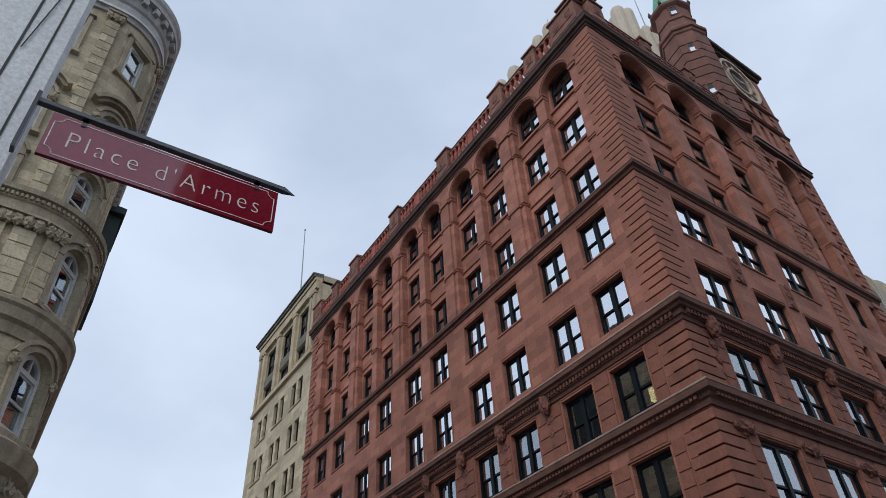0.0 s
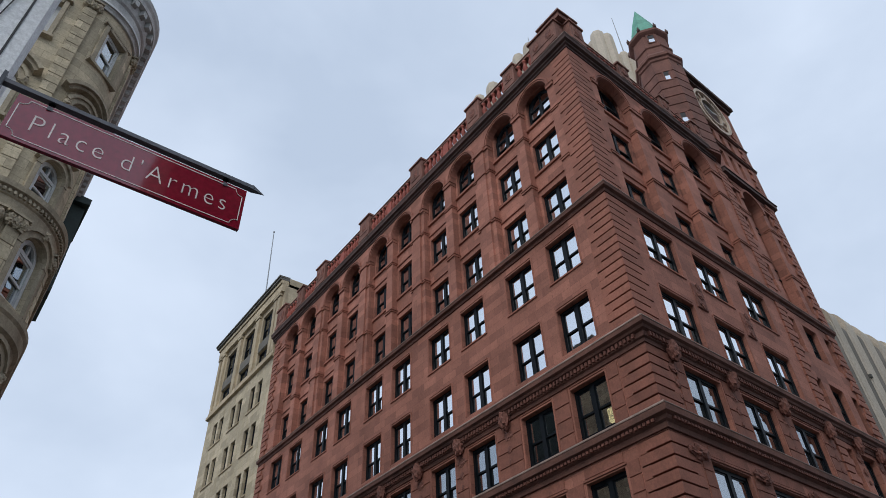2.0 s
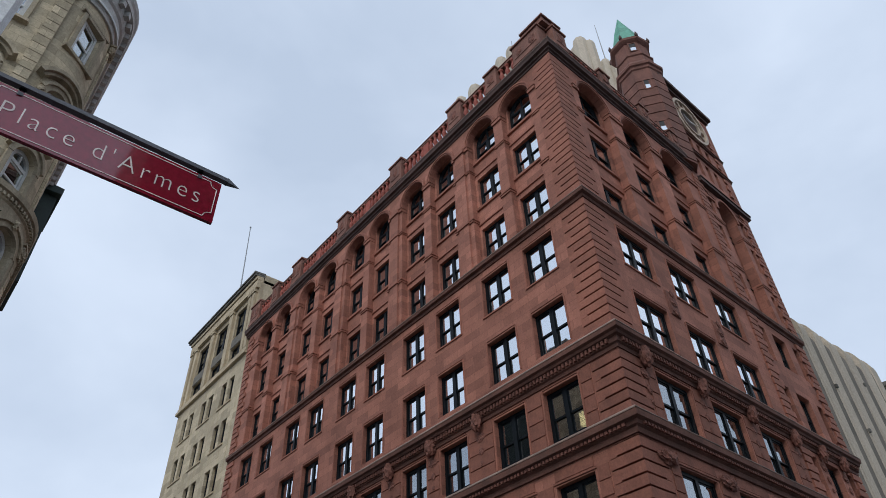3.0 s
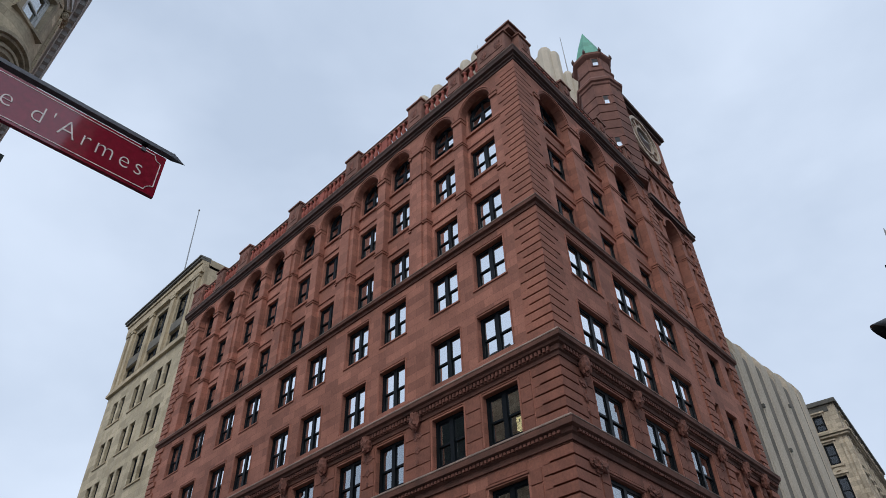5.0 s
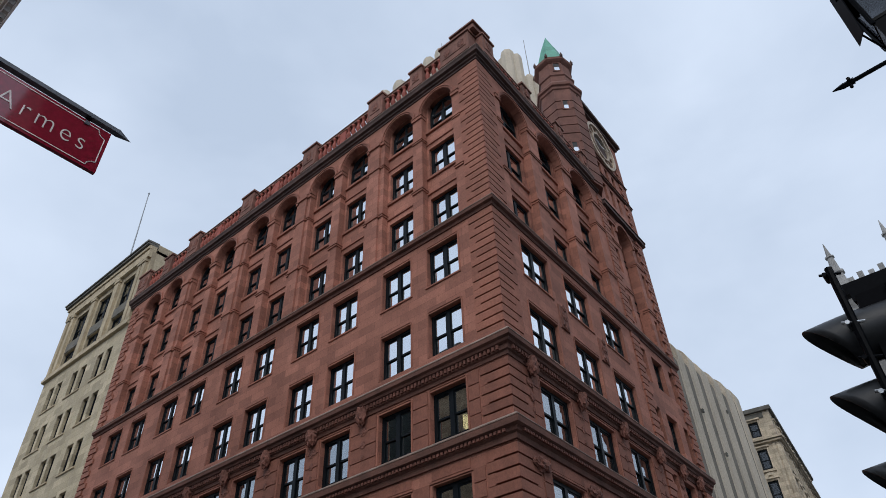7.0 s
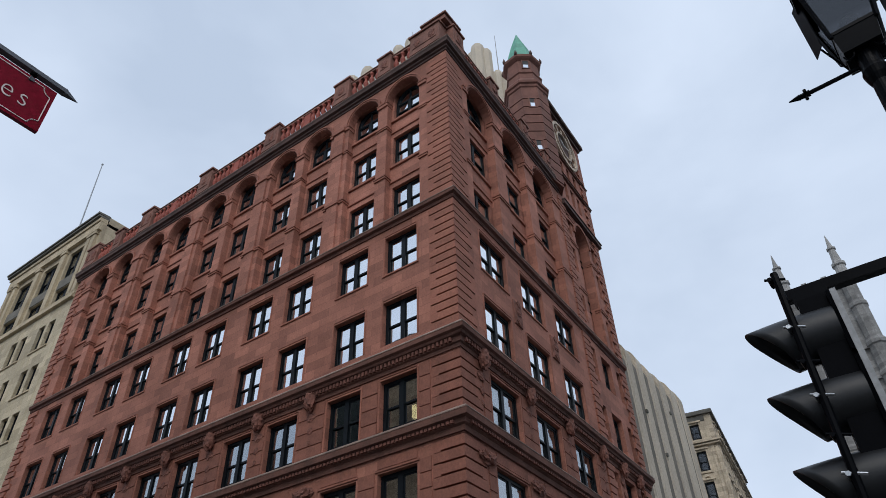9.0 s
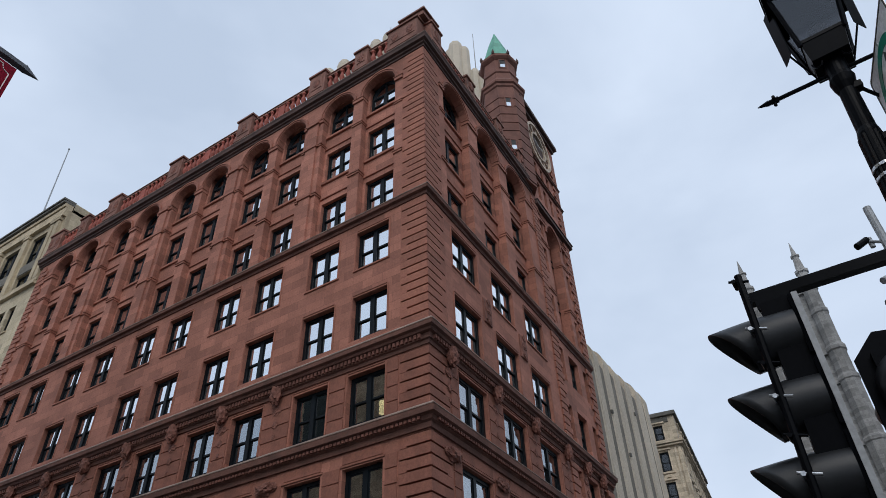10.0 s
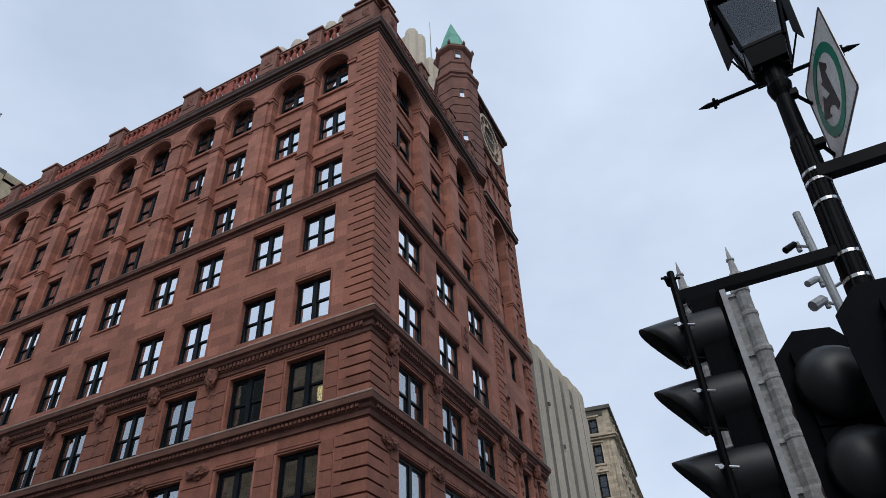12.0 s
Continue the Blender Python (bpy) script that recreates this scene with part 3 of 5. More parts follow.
for u0, u1, top in PED_A:
    pedestal(frame_a, u0, u1, top)
for u0, u1, top in PED_B:
    pedestal(frame_b, u0, u1, top)
g = Geo()
g.lathe([(0.10, 0), (0.10, 0.12), (0.05, 0.16), (0.06, 0.25), (0.125, 0.48), (0.11, 0.62), (0.055, 0.86), (0.05, 0.98), (0.10, 1.04), (0.10, 1.12)], 8)
BALUSTER = g.mesh("baluster", M_TERRA, True)
for f, peds in ((frame_a, PED_A), (frame_b, PED_B)):
    for (a0, a1, _), (b0, b1, _) in zip(peds, peds[1:]):
        g = Geo(f)
        g.box(a1, b0, -0.16, 0.22, 36.42, 36.54, 0.01)
        part("plinth", g, M_SOOT, red)
        rail = 37.84 if f is frame_a else 37.3
        g = Geo(f)
        g.box(a1, b0, -0.18, 0.2, rail, rail + 0.18, 0.03)
        g.box(a1, b0, -0.22, 0.24, rail + 0.18, rail + 0.28, 0.02)
        part("hand_rail", g, M_PED, red)
        n = max(2, int((b0 - a1) / 0.44))
        mid = n // 2 if (b0 - a1) > 4 else -1
        for k in range(n):
            uu = a1 + (k + 0.5) * (b0 - a1) / n
            if k == mid:
                g = Geo(f)
                g.box(uu - 0.3, uu + 0.3, -0.15, 0.18, 36.54, rail, 0.02)
                part("rail_block", g, M_TERRA, red)
                continue
            placed("baluster", BALUSTER, red, flat_frame(f, uu, 0.08, 36.54) @ Matrix.Diagonal((1.5, 1.5, (rail - 36.54) / 1.12, 1)))

# windows
for c in COLS_A:
    for r, (z0, z1) in ROWS.items():
        add_window(red, frame_a, c, -0.27, z0 + 0.02, WA - 0.02, z1 - z0 - 0.04, glass=M_CLEAR if r < 4 else M_GLASS)
    for z0, z1 in UP.values():
        add_window(red, frame_a, c, -0.66, z0 + 0.02, 1.98, z1 - z0 - 0.04)
    add_window(red, frame_a, c, -0.66, 32.77, 1.98, 2.38, arched=True)
for c in COLS_B:
    for r, (z0, z1) in ROWS.items():
        add_window(red, frame_b, c, -0.22, z0 + 0.02, WB - 0.02, z1 - z0 - 0.04, glass=M_CLEAR if r < 4 else M_GLASS)
    for z0, z1 in UP.values():
        add_window(red, frame_b, c, -0.70, z0 + 0.02, 2.38, z1 - z0 - 0.04)
    add_window(red, frame_b, c, -0.70, 32.62, 2.58, 2.5, arched=True)
for r, (z0, z1) in ROWS.items():
    for a, b in TOWER:
        add_window(red, frame_b, (a + b) / 2, -0.34, z0 + 0.02, b - a - 0.02, z1 - z0 - 0.04, two=b - a > 1.2)

# moulded surrounds of the plain window rows
for f, cols, w in ((frame_a, COLS_A, WA), (frame_b, COLS_B, WB)):
    for c in cols:
        for r in (3, 4, 5):
            z0, z1 = ROWS[r]
            g = Geo(f)
            g.box(c - w / 2 - 0.10, c - w / 2, -0.02, 0.03, z0, z1 + 0.10, 0.01)
            g.box(c + w / 2, c + w / 2 + 0.10, -0.02, 0.03, z0, z1 + 0.10, 0.01)
            g.box(c - w / 2, c + w / 2, -0.02, 0.03, z1, z1 + 0.10, 0.01)
            g.box(c - w / 2, c + w / 2, -0.02, 0.055, z1 + 0.10, z1 + 0.15, 0.01)
            if r == 5:
                g.box(c - w / 2 - 0.12, c + w / 2 + 0.12, -0.02, 0.06, z0 - 0.12, z0, 0.02)
            part("window_surround", g, M_RED, red)

# rooms behind the glass, dimness put into near-black surfaces, each front one long gallery a storey
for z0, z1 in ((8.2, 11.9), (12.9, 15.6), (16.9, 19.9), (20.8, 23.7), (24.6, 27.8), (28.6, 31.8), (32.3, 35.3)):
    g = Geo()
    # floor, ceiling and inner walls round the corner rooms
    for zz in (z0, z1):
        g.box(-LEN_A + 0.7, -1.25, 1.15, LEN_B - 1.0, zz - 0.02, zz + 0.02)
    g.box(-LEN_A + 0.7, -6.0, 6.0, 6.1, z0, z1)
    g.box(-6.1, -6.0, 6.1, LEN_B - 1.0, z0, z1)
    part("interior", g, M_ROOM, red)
for f, u, d, z, w in ((frame_a, 2.45, -1.9, 15.15, 0.9), (frame_a, 5.5, -1.4, 14.2, 0.35), (frame_a, 2.9, -1.2, 14.0, 0.22), (frame_b, 4.6, -2.6, 11.3, 1.2)):
    g = Geo(f)
    g.box(u - w / 2, u + w / 2, d - 0.25, d + 0.25, z - 0.12, z + (0.45 if w < 0.5 else 0.04))
    part("office_lamp", g, M_LAMPGLOW, red, "lit warm office lamp")

# corner blocks
COURSES = []
for z0, z1 in ((5.2, 12.05), (13.0, 15.62), (16.85, 23.8), (24.5, 35.25)):
    n = round((z1 - z0) / (0.435 if z0 > 16 else 0.46))
    COURSES += [(z0 + (z1 - z0) * k / n, (z1 - z0) / n, k) for k in range(n)]


def corner_block(g, la, lb, z0, z1, d):
    """A stone that turns the corner, la and lb long on the two fronts, its face d proud."""
    back = 0.2
    foot = [frame_a(la, d, 0), (CX + d, -d, 0), frame_b(lb, d, 0), frame_b(lb, -back, 0), (CX - back, back, 0), frame_a(la, -back, 0)]
    lo = g.at(*[(x, y, z0) for x, y, _ in foot])
    hi = g.at(*[(x, y, z1) for x, y, _ in foot])
    for q in range(6):
        g.p.append([lo[q], lo[(q + 1) % 6], hi[(q + 1) % 6], hi[q]])
    g.p += [[lo[0], lo[5], lo[4], lo[1]], [lo[1], lo[4], lo[3], lo[2]], [hi[0], hi[1], hi[4], hi[5]], [hi[1], hi[2], hi[3], hi[4]]]


g = Geo()
corner_block(g, QA, QB, 0.0, EAVE, -0.13)
part("corner_core", g, M_RED, red)
for z0, z1 in ((0.0, 5.2), (12.05, 13.0), (15.62, 16.85), (23.8, 24.5), (35.25, EAVE)):
    g = Geo()
    corner_block(g, QA, QB, z0 + 0.002, z1 - 0.002, 0.0)
    part("corner_stone", g, M_WALL, red)
for z, h, k in COURSES:
    la, lb = (1.24, 1.5) if k % 2 else (0.92, 1.16)
    g = Geo()
    corner_block(g, la, lb, z + 0.04, z + h - 0.04, 0.035)
    for f, a0, a1 in ((frame_a, la, QA), (frame_b, lb, QB)):
        g.f = f
        g.box(a0, a1, -0.2, 0.0, z, z + h)
        g.f = frame_w
    part("quoin", g, M_RED if z > 16.8 else M_LOWRED, red)


def block_mesh(name, w, h, p, mat, e=0.025):
    g = Geo()
    g.box(0, w, -0.01, p, 0, h, e)
    return g.mesh(name, mat)


Q_LONG, Q_SHORT = block_mesh("quoin", 1.15, 0.365, 0.10, M_RED, 0.012), block_mesh("quoin", 0.8, 0.365, 0.10, M_RED, 0.012)
for z, h, k in COURSES:
    long = k % 2
    me, w = (Q_LONG, 1.15) if long else (Q_SHORT, 0.8)
    placed("quoin", me, red, flat_frame(frame_a, LEN_A - w, 0.0, z + 0.03))
    placed("quoin", me, red, flat_frame(frame_b, T0 - 0.02, 0.0, z + 0.03))
    placed("quoin", me, red, flat_frame(frame_b, LEN_B - w, 0.0, z + 0.03))

# dressed courses on the piers between the third-row and second-row windows
for f, cols, w, first, last in ((frame_a, COLS_A, WA, 1.32, LEN_A - 1.2), (frame_b, COLS_B, WB, 1.62, T0 - 0.1)):
    spans = [(first, cols[0] - w / 2 - 0.12)] + [(a + w / 2 + 0.12, b - w / 2 - 0.12) for a, b in zip(cols, cols[1:])] + [(cols[-1] + w / 2 + 0.12, last)]
    for u0, u1 in spans:
        if u1 - u0 < 0.2:
            continue
        for zs, n, hh in ((13.0, 4, 0.655), (7.4, 7, 0.6)):
            me = block_mesh("pier_stone", u1 - u0, hh - 0.045, 0.04, M_LOWRED, 0.012)
            for k in range(n):
                placed("pier_stone", me, red, flat_frame(f, u0, 0.0, zs + k * hh))

# carved heads under the middle belt, with drops, and leaf carvings under the lower belt
BOSS = [lump("carved_boss", M_CARVED, 0.30, 0.22, 0.46, s, 0.38, 2.6) for s in (1.3, 5.1, 8.7)]
DROP = [lump("carved_drop", M_CARVED, 0.26, 0.06, 0.20, 2.0, 0.45, 3.5), lump("carved_drop", M_CARVED, 0.15, 0.05, 0.18, 4.0, 0.45, 3.5), lump("carved_drop", M_CARVED, 0.09, 0.04, 0.12, 6.0, 0.4, 3.5)]
LEAF = [lump("leaf_carving", M_CARVED, 0.55, 0.16, 0.26, s, 0.5, 2.8) for s in (3.3, 7.9)]
bosses = [(frame_a, (COLS_A[i] + COLS_A[i + 1]) / 2) for i in range(1, 9)]
bosses += [(frame_b, u) for u in (1.5, 5.62, 9.75, 13.85, 16.72, 19.2)]
for n, (f, u) in enumerate(bosses):
    placed("carved_boss", BOSS[n % 3], red, flat_frame(f, u, 0.22, 15.72))
    for k, zz in enumerate((15.0, 14.35, 13.8)):
        placed("carved_drop", DROP[k], red, flat_frame(f, u, 0.04, zz))
    if not (f is frame_b and u > 15):
        placed("leaf_carving", LEAF[n % 2], red, flat_frame(f, u, 0.1, 11.55))
# shields between the windows of the square front
for u in (5.63, 9.75):
    g = Geo(frame_b)
    g.box(u - 0.42, u + 0.42, 0.0, 0.07, 19.5, 20.9, 0.03)
    g.box(u - 0.30, u + 0.30, 0.07, 0.11, 19.68, 20.72, 0.04)
    sh = part("shield_panel", g, M_CARVED, red, "carved stone shield panel")
    for zz, k in ((20.25, 0), (19.65, 1), (20.75, 1)):
        q = placed("carving", DROP[k], sh, flat_frame(frame_b, u, 0.12, zz))
# moulded band above the second-row windows
for f, cols, w in ((frame_a, COLS_A, WA), (frame_b, COLS_B, WB)):
    for c in cols:
        g = Geo(f)
        g.box(c - w / 2 - 0.12, c + w / 2 + 0.12, -0.01, 0.05, 11.5, 11.62, 0.02)
        g.box(c - w / 2 - 0.02, c + w / 2 + 0.02, -0.01, 0.03, 11.62, 12.05, 0.02)
        part("window_head", g, M_LOWRED, red)

# clock tower over the far end of the square front
g = Geo(frame_b)
ca, ra = TOWER_ARCH
TOP = 45.7
tall = [(ca - ra, ca + ra, 24.4, 34.5)]
slits = [(15.7, 16.2), (19.75, 20.25)]
tholes = tall + [(a, b, z0, z0 + 2.1) for a, b in slits for z0 in (25.2, 29.2, 32.4)] + [(a, a + 0.55, z0, z0 + 1.7) for a in (16.5, 17.68, 18.85) for z0 in (36.6, 39.0)]
g.wall([T0 + 0.002, T1], [24.3, TOP], tholes, -0.7, 0.0)
g.spandrel(ca - ra, ca + ra, 34.5 - ra - 0.1, 34.5, -0.7, 0.0)
tower_wall = part("tower_wall", g, M_WALL, red)
g = Geo(frame_b)
g.box(T0, T0 + 0.6, -2.0, -0.704, 36.45, TOP)
g.box(T1 - 0.6, T1, -2.0, -0.704, 24.3, TOP)
g.box(T0 + 0.6, T1 - 0.6, -2.0, -1.5, 24.3, TOP)
part("tower_back", g, M_WALL, red)
g = Geo(frame_b)
g.wall([ca - ra, ca + ra], [24.4, 34.45], [(ca - 1.0, ca + 1.0, z0, z0 + 2.2) for z0 in (25.0, 28.95, 31.9)], -1.0, -0.72)
part("infill_wall", g, M_WALL, red)
for z0 in (25.0, 28.95, 31.9):
    add_window(red, frame_b, ca, -0.9, z0 + 0.02, 1.98, 2.16)
g = Geo(frame_b)
g.arch_ring(ca, 34.5 - ra - 0.1, ra + 0.02, ra + 0.26, 0.0, 0.12)
part("archivolt", g, M_RED, red)
for u0, u1 in ((T0 + 1.2, ca - ra), (ca + ra, T1 - 1.1)):
    pier_bands(frame_b, u0, u1, False)
for zb, out, hh in ((35.0, 0.3, 0.5), (38.75, 0.16, 0.25), (41.0, 0.14, 0.2)):
    g = Geo(frame_b)
    g.box(T0 + 0.6, T1 + out, 0.0, out, zb - hh * 0.4, zb + hh * 0.3, 0.03)
    g.box(T0 + 0.6, T1 + out + 0.05, 0.0, out + 0.06, zb + hh * 0.3, zb + hh * 0.5, 0.02)
    part("tower_belt", g, M_SOOT if zb < 36 else M_BELT, red)
g = Geo(frame_b)
g.box(T0 - 0.1, T1 + 0.25, -2.1, 0.25, TOP, TOP + 0.35, 0.02)
g.box(T0 - 0.2, T1 + 0.45, -2.2, 0.5, TOP + 0.35, TOP + 0.75, 0.02)
g.box(T0 - 0.2, T1 + 0.35, -2.2, 0.4, TOP + 0.75, TOP + 0.95, 0.04)
part("tower_cornice", g, M_SOOT, red, "dark overhanging tower cornice")
for k in range(26):
    z = 35.4 + k * 0.39
    me, w = (Q_LONG, 1.15) if k % 2 else (Q_SHORT, 0.8)
    placed("quoin", me, red, flat_frame(frame_b, T1 - w, 0.0, z))

# the clock: a carved stone ring with a pierced dial
cu, cz = 17.95, 43.35
g = Geo(frame_b)
g.arch_ring(cu, cz, 2.05, 2.3, 0.0, 0.24, 40, 0, 360)
clock = part("clock_ring", g, material("pale_carved_ring", (0.50, 0.41, 0.32), 0.85, 0.2, 2, 20, 0.3), red, "pale carved clock ring")
g = Geo(frame_b)
g.arch_ring(cu, cz, 1.2, 1.36, 0.02, 0.2, 36, 0, 360)
part("dial_ring", g, clock.data.materials[0], clock)
g = Geo(frame_b)
g.arch_ring(cu, cz, 0.0, 1.25, 0.005, 0.03, 36, 0, 360)
part("dial", g, M_SOOT, clock)
for k in range(12):
    a = radians(30 * k)
    g = Geo(frame_b)
    for s in (-0.05, 0.05):
        p0 = (cu + 1.42 * math.sin(a + s), 0.1, cz + 1.42 * math.cos(a + s))
        p1 = (cu + 2.0 * math.sin(a + s), 0.1, cz + 2.0 * math.cos(a + s))
        g.tube(p0, p1, 0.055, 5)
    part("hour_mark", g, clock.data.materials[0], clock)
for ang, ln in ((70, 1.15), (-60, 0.8)):
    a = radians(ang)
    g = Geo(frame_b)
    g.tube((cu, 0.14, cz), (cu + ln * math.sin(a), 0.14, cz + ln * math.cos(a)), 0.06, 5, 0.02)
    part("clock_pointer", g, M_WHITE, clock)

# eight-sided stair turret at the tower's corner
tx, ty = -1.52, 14.35


def frame_t(x, y, z):
    return (x, y, 0.988 * z + 0.02)


g = Geo(frame_t)
R0 = 1.68
g.lathe([(R0, 36.3), (R0, 46.8), (R0 + 0.10, 46.9), (R0 + 0.12, 47.15), (R0 + 0.26, 47.25), (R0 + 0.28, 47.5), (R0 + 0.08, 47.7), (R0 - 0.16, 48.2), (R0 - 0.2, 48.9), (R0 - 0.1, 49.0), (R0 - 0.1, 49.15), (R0 - 0.26, 49.25), (R0 - 0.3, 50.8), (R0 - 0.12, 50.95), (R0 + 0.02, 51.1), (R0 + 0.04, 51.35), (R0 - 0.1, 51.45), (0.9, 51.5)], 8, tx, ty, 13.5)
M_TURRET = material("brown_turret_stone", (0.18, 0.08, 0.06), 0.9, 0.22, 1.0, 11, 0.25, streaks=0.4, dark=(0.09, 0.05, 0.042))
turret = part("turret", g, M_TURRET, red, "eight-sided red sandstone stair turret with a copper spire")
g = Geo(frame_t)
g.lathe([(1.42, 51.5), (1.30, 52.0), (0.80, 54.0), (0.08, 56.4), (0.02, 56.6)], 8, tx, ty, 13.5)
part("spire", g, M_COPPER, turret, "green copper spire roof")
for k in range(8):
    a = radians(45 * k + 13.5)
    g = Geo(frame_t)
    g.lathe([(0.13, 51.3), (0.15, 51.5), (0.10, 51.65), (0.02, 51.95)], 6, tx + R0 * math.cos(a), ty + R0 * math.sin(a))
    part("finial", g, M_SOOT, turret)
for k in range(22):
    z = 36.5 + 0.98 * k
    if z > 46.0:
        break
    g = Geo(frame_t)
    g.lathe([(R0 - 0.05, z), (R0 + 0.06, z + 0.03), (R0 + 0.06, z + 0.88), (R0 - 0.05, z + 0.93)], 8, tx, ty, 13.5)
    part("stone_course", g, M_TURRET, turret)
for az, zz, hh in ((-50.0, 49.75, 0.95), (-50.0, 44.3, 1.0), (-50.0, 39.3, 1.0)):
    a = radians(az)
    rr = (R0 - 0.26 if zz > 48 else R0 + 0.06) * math.cos(radians(22.5))
    m = Matrix.Translation((tx + rr * math.cos(a), ty + rr * math.sin(a), 0.988 * zz + 0.02)) @ Matrix.Rotation(a - math.pi / 2, 4, "Z")
    fr = lambda x, y, z, m=m: tuple(m @ Vector((x, y, z)))
    g = Geo(fr)
    g.wall([-0.34, 0.34], [-0.1, hh + 0.1], [(-0.24, 0.24, 0, hh)], 0.0, 0.05)
    win = part("window", g, M_TURRET, turret)
    g = Geo(fr)
    g.box(-0.24, 0.24, 0.003, 0.012, hh * 0.5, hh)
    part("upper_sash", g, M_JOINT, win)
    g = Geo(fr)
    g.box(-0.22, 0.20, 0.004, 0.014, 0.02, hh * 0.47)
    part("pane", g, M_GLASS, win)

# ---- pale limestone office building beside the red block ----
pale = thing("limestone_office", "pale yellow limestone office building with a pilastered top and dark cornice", "building")
P0, P1 = 36.95, 51.9
PC = [40.1, 44.4, 48.7]
rows_p = [(30.4, 32.8), (26.4, 28.7), (22.4, 24.7), (18.4, 20.6), (14.4, 16.6)]
g = Geo(frame_a)
holes = [(c + s - 0.52, c + s + 0.52, z0, z1) for c in PC for s in (-0.76, 0.76) for z0, z1 in rows_p]
g.wall([P0, P1], [0, 34.3], holes, -0.5, 0.0)
part("lower_wall", g, M_PALE, pale)
g = Geo(frame_a)
holes = [(c - 1.3, c + 1.3, 35.05, 36.6) for c in PC] + [(c - 1.3, c + 1.3, 37.75, 40.75) for c in PC]
g.wall([P0, P1], [34.3, 42.0], holes, -0.5, -0.12)
part("upper_wall", g, M_PALETRIM, pale)
g = Geo()
g.box(-P1, -P1 + 0.5, 0.502, 20, 0, 41.9)
g.box(-P0 - 0.5, -P0, 0.502, 20, 0, 43.0)
g.box(-P1 + 0.5, -P0 - 0.5, 19.5, 20, 0, 41.9)
part("side_wall", g, M_PALE, pale)
g = Geo()
g.box(-P1, -P0, 0.5, 20, 42.0, 42.3)
part("roof", g, M_PALECAP, pale)
for k, u in enumerate((37.6, 38.35, 42.25, 46.55, 50.6, 51.7)):
    g = Geo(frame_a)
    w = 0.42 if k in (2, 3) else 0.30
    g.box(u - w, u + w, -0.12, 0.12, 34.9, 40.95, 0.03)
    g.box(u - w - 0.08, u + w + 0.08, -0.12, 0.2, 40.95, 41.3, 0.03)
    part("pilaster", g, M_PALETRIM, pale)
g = Geo(frame_a)
g.box(P0, P1 + 0.25, -0.12, 0.28, 34.1, 34.45, 0.04)
g.box(P0, P1 + 0.15, -0.12, 0.16, 34.45, 34.85, 0.03)
part("belt_course", g, M_PALETRIM, pale)
g = Geo(frame_a)
g.box(P0, P1 + 0.2, -0.4, 0.2, 41.3, 42.2, 0.02)
g.box(P0, P1 + 0.3, -0.4, 0.32, 42.2, 42.6, 0.03)
part("entablature", g, M_PALETRIM, pale)
g = Geo(frame_a)
g.box(P0, P1 + 0.6, -0.5, 0.5, 42.6, 42.85, 0.04)
g.box(P0, P1 + 0.7, -0.5, 0.6, 42.85, 43.1, 0.04)
part("cornice", g, M_PALECAP, pale, "dark weathered cornice")
for c in PC:
    for s in (-0.76, 0.76):
        for z0, z1 in rows_p:
            add_window(pale, frame_a, c + s, -0.3, z0, 1.03, z1 - z0 - 0.02, glass=M_CLEAR, two=False)
    for z0, z1 in rows_p:
        g = Geo(frame_a)
        g.box(c - 1.4, c + 1.4, -0.02, 0.10, z0 - 0.16, z0, 0.02)
        part("sill", g, M_PALETRIM, pale)
    for z0, z1 in ((35.05, 36.6), (37.75, 40.75)):
        add_window(pale, frame_a, c - 0.66, -0.4, z0, 1.26, z1 - z0 - 0.02, glass=M_CLEAR, two=False)
        add_window(pale, frame_a, c + 0.66, -0.4, z0, 1.26, z1 - z0 - 0.02, glass=M_CLEAR, two=False)
    g = Geo(frame_a)
    g.box(c - 1.3, c + 1.3, -0.12, -0.06, 36.62, 37.7, 0.05)
    part("spandrel_panel", g, M_BRONZE, pale)
# near-black sheet in place of the unlit rooms
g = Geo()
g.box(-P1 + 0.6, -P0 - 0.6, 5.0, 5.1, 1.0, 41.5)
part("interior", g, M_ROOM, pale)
g = Geo()
g.box(-40.2, -37.4, 3.2, 8.0, 42.3, 44.2, 0.05)
part("roof_house", g, M_PALETRIM, pale)
pole = thing("flagpole", "thin grey metal flagpole on the limestone office roof", "flagpole", (-42.6, 0.4, 42.2))
g = Geo()
g.tube((-42.6, 0.4, 42.2), (-43.4, 0.4, 53.75), 0.08, 6, 0.05)
part("staff", g, M_MAST, pole)
g = Geo()
g.lathe([(0.02, 53.7), (0.10, 53.8), (0.10, 53.9), (0.02, 54.0)], 8, -43.4, 0.4)
part("ball", g, M_MAST, pole)

# ---- fluted limestone tower block behind ----
flute = thing("setback_tower", "grey limestone tower block with rounded vertical piers and stepped setbacks", "building")


def rounded_pier(f, u0, u1, d, back, top, radius, z0=0.0):
    """A pier whose head curves back from the street."""
    g = Geo(f)
    outline = [(back, z0), (d, z0), (d, top - radius)]
    outline += [(d - radius * (1 - math.cos(radians(a))), top - radius + radius * math.sin(radians(a))) for a in range(10, 91, 10)]
    outline.append((back, top))
    g.prism(u0, u1, outline)
    return g


def frame_f(u, d, z):
    return frame_b(u, d - 1.0, z)


